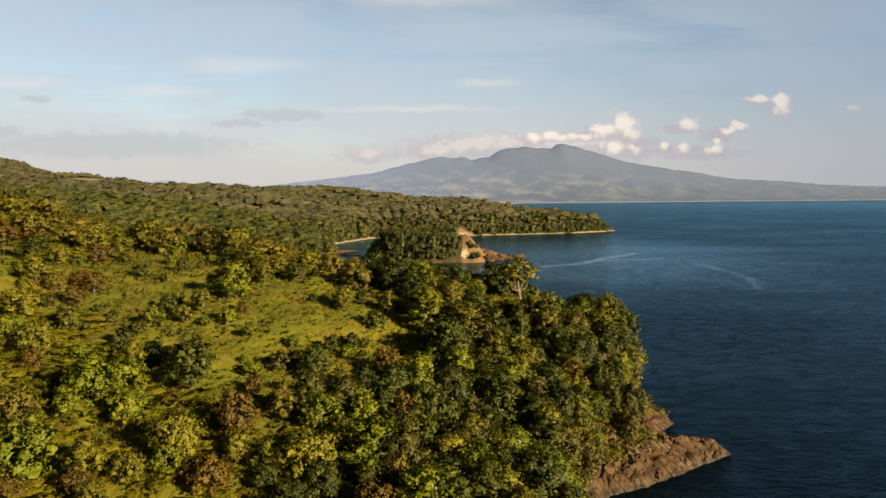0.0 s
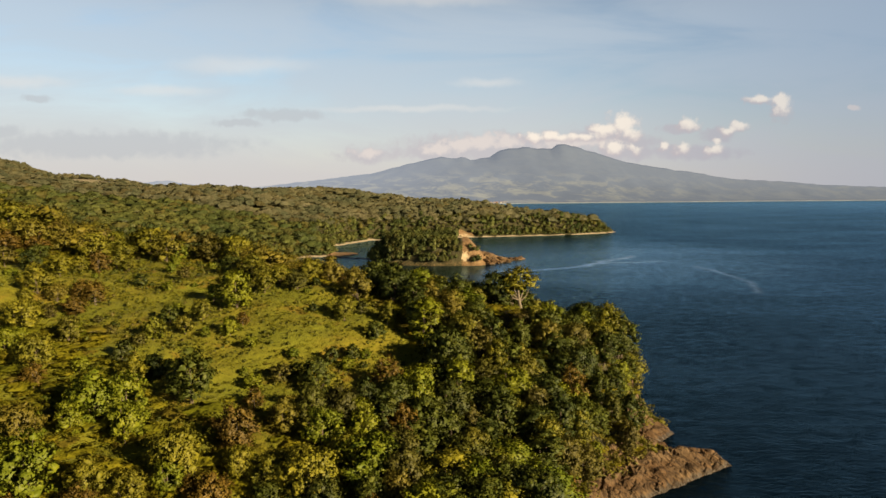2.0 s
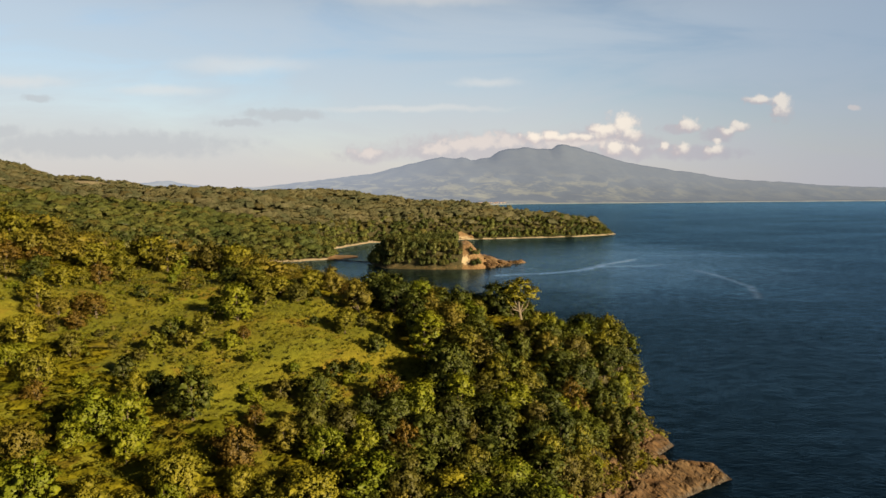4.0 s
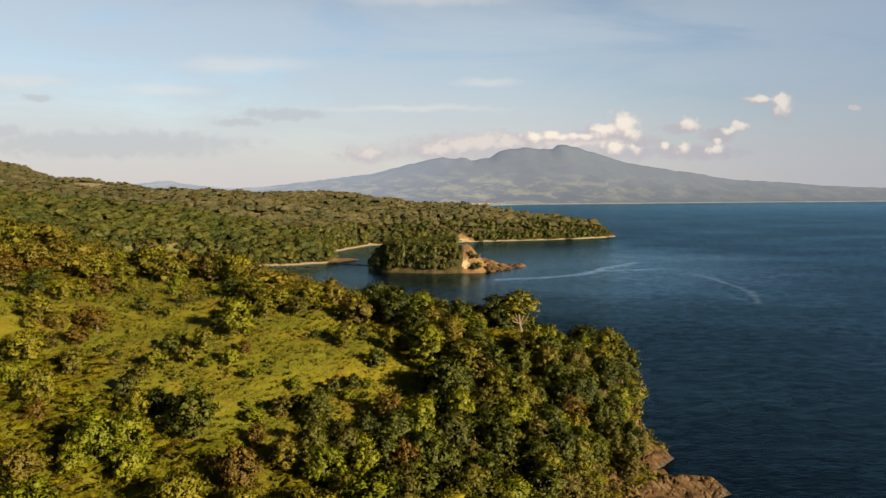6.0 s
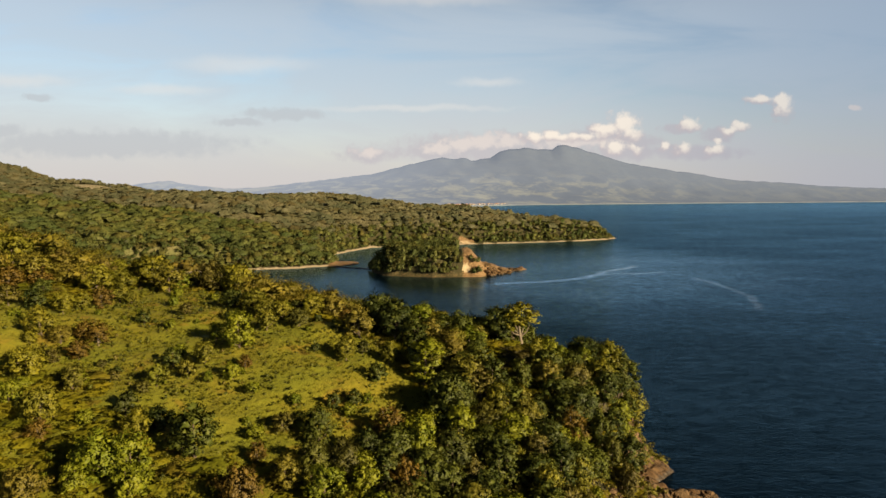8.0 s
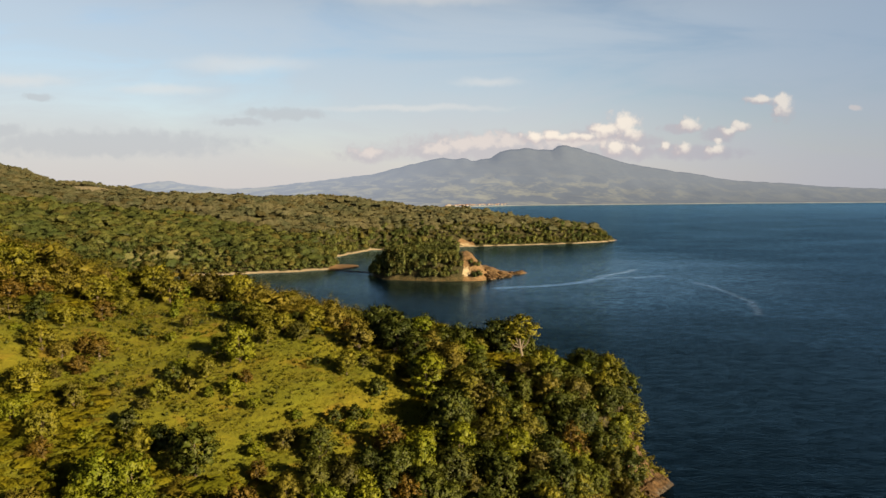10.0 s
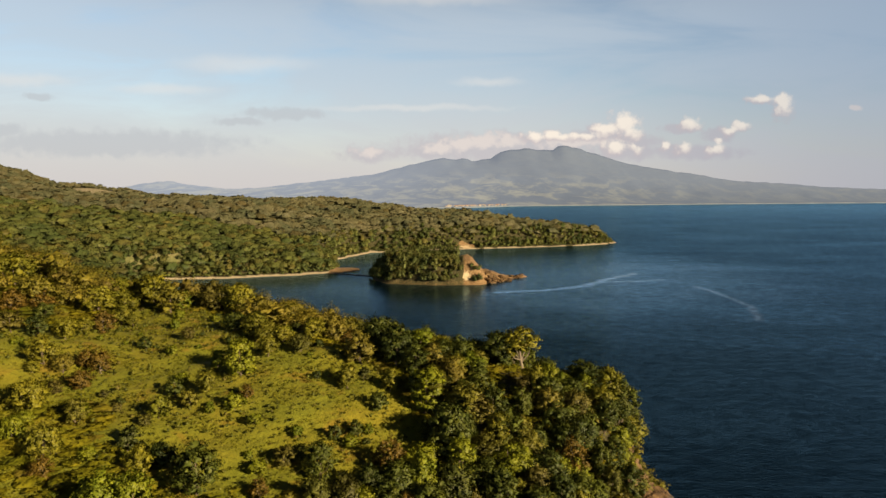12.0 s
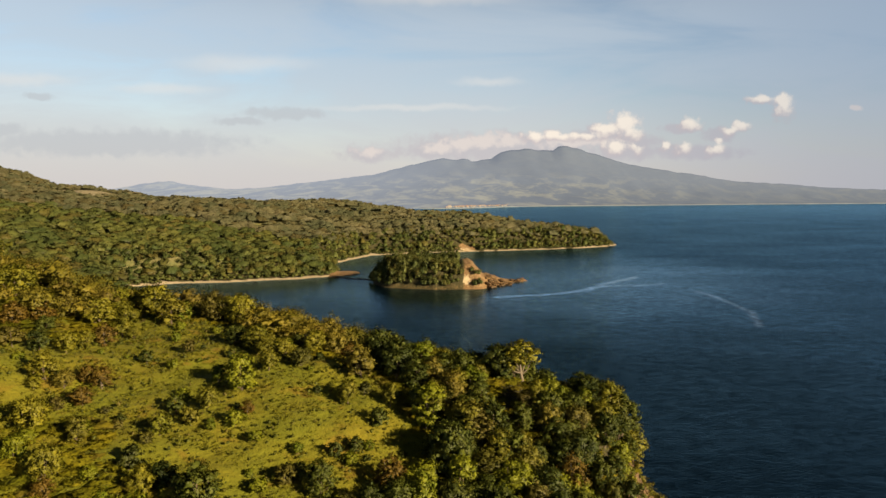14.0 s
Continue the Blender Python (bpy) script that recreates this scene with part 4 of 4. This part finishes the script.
# shaded hollows between the trees, clear of plants: x, y, radius
HOLLOWS = [(11.1, 138.8, 2.4), (1.4, 143.1, 2.0), (27, 158, 5.5), (25, 153, 3.0), (12.4, 147.5, 4.6), (30.5, 148, 4.4), (19, 150, 3.2), (-5.8, 122.2, 2.4), (-14.3, 112.0, 2.4), (-12.3, 107.0, 1.7), (-22.5, 103.3, 2.8), (-40.3, 82.1, 1.7), (-23.6, 87.4, 2.3), (-5.6, 97.1, 2.2), (-34.0, 87.5, 1.5),
           (-47.0, 75.1, 1.6), (-29.6, 73.8, 1.0), (30.7, 117.4, 1.9), (12.7, 106.1, 1.5), (6.3, 108.5, 1.3), (-25.0, 101.5, 2.0), (13.3, 135.7, 2.2), (-45.4, 124.6, 1.5), (-9.2, 110.5, 1.6)]
STANDING = SLOPE_TREES + SLOPE_TREES_BEYOND + CREST_TREES + MEADOW_TREES + MEADOW_TREES_BEYOND + POINT_TREES + BANK_TREES + SCRUB_TREES + FOOT_TREES + CORNER_TREES
for i, (kind, x, y, s, wide) in enumerate(STANDING):
    plant(kind, x, y, s, i * 73, i, wide)
    taken.append((x, y, 0.9 + 0.62 * s * wide * (2.1 if kind == "bush" else 3.8)))
taken += [(x, y, r + 1.5) for x, y, r in HOLLOWS]

# low bushes strewn over the grass
spread = np.c_[gen.uniform(-95, -5, 400), gen.uniform(88, 188, 400)]
inside = to_line(spread[:, 0], spread[:, 1], CLEARING, True) > 0.5
for x, y, r in taken:
    inside &= np.hypot(spread[:, 0] - x, spread[:, 1] - y) > r * 0.7
lush = waves(spread[:, 0], spread[:, 1], 26, 43) > -0.1
for i, (x, y) in enumerate(spread[inside & lush][:52]):
    plant("bush", x, y, 0.28 + 0.6 * gen.rand() ** 2, gen.uniform(0, 360), i)

# the wood on the near slope: the nearest trees one by one, the rest joined
cells = [(x, y) for y in np.arange(62, 262, 4.6) for x in np.arange(-150, 60, 4.6)]
spots = np.array(cells) + gen.uniform(-1.9, 1.9, (len(cells), 2))
z, d = land(spots[:, 0], spots[:, 1])
grassy = to_line(spots[:, 0], spots[:, 1], CLEARING, True)
brush = to_line(spots[:, 0], spots[:, 1], SCRUB, True) > 0
ok = (d > 3.2 + shelf_width(spots[:, 0], spots[:, 1])) & (grassy < -1.5) & (~brush | (waves(spots[:, 0], spots[:, 1], 22, 41) + gen.uniform(-0.8, 0.8, len(spots)) > 0.4)) & (np.abs(spots[:, 0]) < spots[:, 1] * 0.72 + 12)
for x, y, r in taken:
    ok &= np.hypot(spots[:, 0] - x, spots[:, 1] - y) > r
spots = spots[ok]
near = spots[:, 1] + 0.25 * np.abs(spots[:, 0] + 10)
order = np.argsort(near)
single, rest = spots[order[:215]], spots[order[215:]]
for x, y in single:
    scrub = x < -20 and gen.rand() < (0.3 if x > -34 else 0.4)
    r = gen.rand()
    kind = "bush" if scrub else "draped" if x > -14 and gen.rand() < 0.3 else "round" if r < (0.66 if x > -22 else 0.18) else "bright" if r < 0.8 else "olive" if r < 0.94 else "dry"
    size = (0.55 + 0.4 * gen.rand()) * (1.25 if x > -15 else 0.75 if x > -34 else 0.6)
    plant(kind, x, y, size, gen.uniform(0, 360), gen.randint(8), gen.uniform(0.85, 1.25))


def forest(name, points, count, leaf, height, radius, seed, label, bunch=1, upward=0.0, mat=None, sizes=(0.7, 1.25), ruffle=0.34, core=0.0, leafy=False):
    """Many tree crowns joined into one mesh, each with its own size and tone."""
    gen = np.random.RandomState(seed)
    n = len(points)
    base = land(points[:, 0], points[:, 1])[0]
    sizes = (sizes[0] + (sizes[1] - sizes[0]) * gen.rand(n) ** 1.6) * (1 + 0.16 * waves(points[:, 0], points[:, 1], 11 * radius, seed + 1))
    all_spots, all_normals, all_ways, tint, cores = [], [], [], [], []
    core_tint = []
    for i in range(6):
        idx = np.arange(i, n, 6)
        lobes = [(0, 0, height * 0.68, radius * 0.75, height * 0.30)]
        for j in range(5):
            a = j * 1.257 + gen.rand()
            lobes.append((radius * 0.55 * math.cos(a), radius * 0.55 * math.sin(a), height * gen.uniform(0.42, 0.72), radius * 0.5, height * 0.2))
        s, q, w = crown_spots(lobes, count, gen, 0.8, bunch=bunch, spread=0.09 * radius, ruffle=ruffle)
        count = len(s)
        turn = gen.uniform(0, 6.283, len(idx))
        c, t = np.cos(turn)[:, None], np.sin(turn)[:, None]
        k = sizes[idx][:, None]
        kz = k * gen.uniform(0.8, 1.25, (len(idx), 1))
        k = k * gen.uniform(0.8, 1.25, (len(idx), 1))
        jit = gen.normal(size=(len(idx), count, 3)) * radius * 0.2 * ruffle
        x = (c * s[:, 0] - t * s[:, 1]) * k
        y = (t * s[:, 0] + c * s[:, 1]) * k
        pos = np.stack([x + points[idx, 0:1], y + points[idx, 1:2], s[:, 2] * kz + base[idx][:, None]], -1) + jit
        nor = np.stack([c * q[:, 0] - t * q[:, 1], t * q[:, 0] + c * q[:, 1], np.broadcast_to(q[:, 2], x.shape)], -1)
        way = np.stack([c * w[:, 0] - t * w[:, 1], t * w[:, 0] + c * w[:, 1], np.broadcast_to(w[:, 2], x.shape)], -1)
        way = way * (1 - upward) + np.array([0, 0, upward])
        all_ways.append(way.reshape(-1, 3))
        all_spots.append(pos.reshape(-1, 3))
        nor = nor * (1 - upward) + np.array([0, 0, upward])
        all_normals.append(nor.reshape(-1, 3))
        if core:
            ball, shell, out = lobe_shells(lobes if leafy else [(0, 0, height * 0.5, radius, height * 0.5)], core, gen)
            spin = lambda q: np.stack([c * q[:, 0] - t * q[:, 1], t * q[:, 0] + c * q[:, 1], np.broadcast_to(q[:, 2], (len(idx), len(q)))], -1)
            pts = spin(ball) * np.concatenate([k, k, kz], 1)[:, None, :] + np.c_[points[idx], base[idx]][:, None, :]
            out = out * (1 - upward) + np.array([0, 0, upward])
            cores.append((pts.reshape(-1, 3), (shell[None] + len(ball) * np.arange(len(idx))[:, None, None]).reshape(-1, 4), spin(out).reshape(-1, 3)))
        shade = np.clip(0.48 + 0.42 * (gen.rand(len(idx)) - 0.5) + 0.42 * waves(points[idx, 0], points[idx, 1], 16 * radius, seed), 0, 1)
        core_tint.append(np.repeat(shade, len(ball) if core else 0))
        tint.append(np.repeat(shade, count * 4))
    v, f = leaves(np.concatenate(all_spots), np.concatenate(all_normals), leaf, gen)
    ways = np.repeat(np.concatenate(all_ways), 4, 0)
    if core:
        v, f = joined([(v, f)] + [c[:2] for c in cores])
        ways = np.concatenate([ways] + [c[2] for c in cores])
    ob = mesh_of(name, v, f, mat or LEAF_FAR, None, label, True, (("tint", np.concatenate(tint + core_tint)),), ways)
    return tagged(ob, category="forest", kind="stuff")


forest("near_wood", rest, 300, 0.52, 7.6, 4.0, 51, "dense green wood over the crest of the hill", 8, 0.1, LEAF_FAR, (0.5, 1.25), 0.4, 0.48, True)


def scatter(x0, x1, y0, y1, step, keep, seed):
    gen = np.random.RandomState(seed)
    gx, gy = np.meshgrid(np.arange(x0, x1, step), np.arange(y0, y1, step))
    p = np.c_[gx.ravel(), gy.ravel()] + gen.uniform(-0.62, 0.62, (gx.size, 2)) * step
    return p[keep(p[:, 0], p[:, 1], *land(p[:, 0], p[:, 1]))]


behind = scatter(-95, 22, -60, 60, 5.0, lambda x, y, z, d: (d > 7) & (z < 24), 59)
forest("hillside_wood", behind, 64, 1.1, 7.5, 3.6, 58, "dense green wood on the hillside down to the bank", 4, 0, LEAF_FAR, (0.6, 1.35), 0.3, 0.55)


under = scatter(-135, 58, 58, 200, 2.3, lambda x, y, z, d: np.all([np.hypot(x - hx, y - hy) > hr for hx, hy, hr in HOLLOWS if hx < -12], 0) & (d > 2.6 + shelf_width(x, y)) & (to_line(x, y, CLEARING, True) < 0.5) & ((to_line(x, y, SCRUB, True) < 0) | (waves(x, y, 13, 42) > -0.9)) & (np.abs(x) < y * 0.72 + 8), 71)
forest("undergrowth", under, 68, 0.46, 1.0, 2.3, 72, "tangled green undergrowth and creepers between the trees", 1, 0.6, LEAF_SCRUB, (0.4, 1.5), 0.35, 0.78)
edge = scatter(8, 60, 88, 200, 1.5, lambda x, y, z, d: (d > 0.9 + 0.9 * shelf_width(x, y)) & (d < 15 + shelf_width(x, y)) & (z > 0.8), 78)
forest("creepers", edge, 40, 0.5, 2.6, 1.5, 79, "green creepers and shrubs hanging over the bank above the sea", 4)
hang = scatter(38, 52, 140, 166, 1.3, lambda x, y, z, d: (d > 0.9 - 0.12 * (y - 142)) & (z > 0.1), 83)
forest("bank_shrubs", hang, 90, 0.36, 2.2, 1.4, 84, "green shrubs and creepers covering the rocky bank", 6, 0.1, LEAF_FAR, (0.5, 1.3), 0.4, 0.55)
tufts = scatter(-115, 0, 62, 200, 1.15, lambda x, y, z, d: ((to_line(x, y, CLEARING, True) > -5) | (to_line(x, y, SCRUB, True) > 0)) & (np.abs(x) < y * 0.71 + 3) & (waves(x, y, 7, 80) > -0.25), 73)
meadow = forest("grass", tufts, 12, 0.36, 0.42, 0.8, 74, "lush yellow-green grass in tufts", 1, 0.35)
meadow.data.materials[0] = GRASS
weeds = scatter(-100, 0, 84, 200, 1.9, lambda x, y, z, d: (to_line(x, y, CLEARING, True) > -4) & (waves(x, y, 17, 75) > -0.45), 76)
forest("weeds", weeds, 24, 0.22, 0.75, 0.36, 77, "small dark leafy shrubs scattered in the grass", 1, 0.1, WEEDS, (0.4, 1.7), 0.34, 0.6)

mid = scatter(-420, 60, 258, 640, 5.2, lambda x, y, z, d: (d > 8) & (np.abs(x) < y * 0.72) & (to_line(x, y, ISLET, True) < 0), 61)
forest("mid_wood", mid, 62, 1.3, 5.6, 5.2, 62, "dense green wood on the slope behind the beach", 1, 0.5, LEAF_MID_HAZED, (0.5, 1.5), 0.38, 0.82)
banks = scatter(-260, 240, 440, 900, 3.9, lambda x, y, z, d: (d > 2.4) & (d < 27) & (to_line(x, y, ISLET, True) < -3) & (z > 0.6) & (y < 0.35 * x + 870)
                & (np.hypot((x - 25) / 16, (y - 769) / 6.0) > 1) & (np.hypot(x - 228, y - 872) > 13), 67)
forest("shore_wood", banks, 52, 1.15, 8.6, 3.9, 68, "tall dark green trees down to the edge of the beach", 1, 0.48, LEAF_MID_HAZED, (0.45, 1.35), 0.5, 0.55)
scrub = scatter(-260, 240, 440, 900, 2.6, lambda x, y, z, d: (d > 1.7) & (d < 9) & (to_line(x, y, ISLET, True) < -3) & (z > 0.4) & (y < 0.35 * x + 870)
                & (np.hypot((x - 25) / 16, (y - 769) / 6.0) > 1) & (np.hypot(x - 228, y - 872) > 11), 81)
forest("shore_scrub", scrub, 26, 0.9, 3.4, 2.2, 82, "low green scrub along the top of the beach", 1, 0.15, LEAF_MID_HAZED, (0.5, 1.4), 0.4, 0.6)
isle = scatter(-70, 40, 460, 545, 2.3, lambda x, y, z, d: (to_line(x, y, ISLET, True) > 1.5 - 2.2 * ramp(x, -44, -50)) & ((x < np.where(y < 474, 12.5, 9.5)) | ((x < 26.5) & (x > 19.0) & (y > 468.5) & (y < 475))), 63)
forest("islet_wood", isle, 80, 1.0, 8.8, 2.6, 64, "dense dark green trees on the small islet", 1, 0.1, LEAF_MID_HAZED, (0.6, 1.3), 0.45, 0.56)
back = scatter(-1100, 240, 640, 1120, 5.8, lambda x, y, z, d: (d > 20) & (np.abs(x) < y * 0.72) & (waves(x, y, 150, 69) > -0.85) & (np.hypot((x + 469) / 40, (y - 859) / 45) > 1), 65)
forest("hill_wood", back, 18, 1.7, 5.2, 4.8, 66, "wooded hills and headland across the cove", 1, 0.8, LEAF_HILL_HAZED, (0.5, 1.6), 0.4, 0.9)

# ---- rocks ----


def boulder(seed):
    """A worn angular block of rock about a metre across."""
    gen = np.random.RandomState(seed)
    bm = bmesh.new()
    bmesh.ops.create_icosphere(bm, subdivisions=3, radius=0.5)
    cuts = [(Vector(gen.normal(size=3)).normalized(), gen.uniform(0.26, 0.42)) for _ in range(9)]
    for v in bm.verts:
        for way, far_out in cuts:
            over = v.co.dot(way) - far_out
            if over > 0:
                v.co -= way * over * 0.9
        v.co += v.normal * 0.05 * noise.noise(v.co * 5 + Vector((seed, 0, 0)))
        v.co.z *= 0.62
    me = bpy.data.meshes.new("boulder")
    bm.to_mesh(me)
    bm.free()
    me.materials.append(ROCK)
    return me


gen = np.random.RandomState(12)
BLOCKS = [boulder(s) for s in range(5)]
for i in range(66):
    if i < 52:  # heaped on the islet's point
        k = gen.rand()
        x, y = 29 + 34 * k + gen.normal() * 1.0, 478 + 38 * k ** 1.2 + gen.normal() * (4.5 - 3.4 * k)
        size = gen.uniform(2.5, 7.5) * (1.15 - 0.65 * k)
    else:  # loose blocks along the near rock shelf
        x, y = [(52, 126.5), (50, 127.2), (47.5, 128.6), (44.5, 131), (46, 136.5), (48.5, 138.6), (47, 143), (46, 149), (53, 123.5), (41, 113.5),
                (36, 109.5), (44, 130), (46.5, 154), (49, 120)][i - 52]
        size = gen.uniform(0.7, 1.9)
    ob = new("boulder", BLOCKS[i % 5])
    ob.matrix_basis = pose(x, y, max(float(land(x, y)[0]), -0.3) + 0.1 * size, gen.uniform(-15, 15), gen.uniform(-15, 15), gen.uniform(0, 360)) @ \
        Matrix.Diagonal((size, size * gen.uniform(0.6, 1.0), size * gen.uniform(0.6, 1.0), 1))
    tagged(ob, "weathered brown boulder on the islet's rocky point" if i < 52 else "weathered brown boulder on the rock shelf", "boulder", "boulders by the sea")

# low dark bar of stones between the beach and the islet
bx, by, quads = grid(np.linspace(0, 1, 60), np.linspace(-1, 1, 9))
cx, cy = -94 + 38 * bx, 534 - 20 * bx
bar = mesh_of("stone_bar", np.c_[cx + by * 3.4 * 0.47, cy + by * 3.4 * 0.88, 0.75 * (1 - by ** 2) - 0.15 + 0.35 * waves(cx, cy, 2.4, 24) * (1 - by ** 2)], quads, ROCK, None,
              "low dark bar of stones between beach and islet", False)
tagged(bar, category="rocks")

# ---- town on the far shore ----
gen = np.random.RandomState(9)


def house():
    ob = new("house")
    bm = bmesh.new()
    bmesh.ops.create_cube(bm, size=1, matrix=Matrix.LocRotScale((0, 0, 3), None, (13, 9, 6)))
    part("wall", bm, WALLS, ob)
    bm = bmesh.new()
    pts = [(sx * 7.2, sy, z) for sx in (-1, 1) for sy, z in ((-5.4, 5.6), (0, 8.4), (5.4, 5.6), (5.2, 6.0), (0, 8.9), (-5.2, 6.0))]
    vs = [bm.verts.new(p) for p in pts]
    bm.faces.new(vs[:6])
    bm.faces.new(vs[6:][::-1])
    for i in range(6):
        j = (i + 1) % 6
        bm.faces.new((vs[i], vs[i + 6], vs[j + 6], vs[j]))
    part("roof", bm, ROOFS, ob)
    return tagged(ob, "small pale house with a pitched roof by the shore", "house", "houses on the far shore")


first = house()
for i in range(90):
    x = gen.triangular(-10, 70, 330) if i else 20.0
    y = float(np.interp(x, SHORE_X, SHORE_Y)) + gen.uniform(18, 160)
    m = pose(x, y, 3.5 + 0.03 * 60, 0, 0, gen.uniform(-40, 40))
    if i == 0:
        first.matrix_basis = m
    else:
        copy_thing(first, m @ Matrix.Diagonal((gen.uniform(0.35, 0.75), 0.7, gen.uniform(0.3, 0.6), 1)))
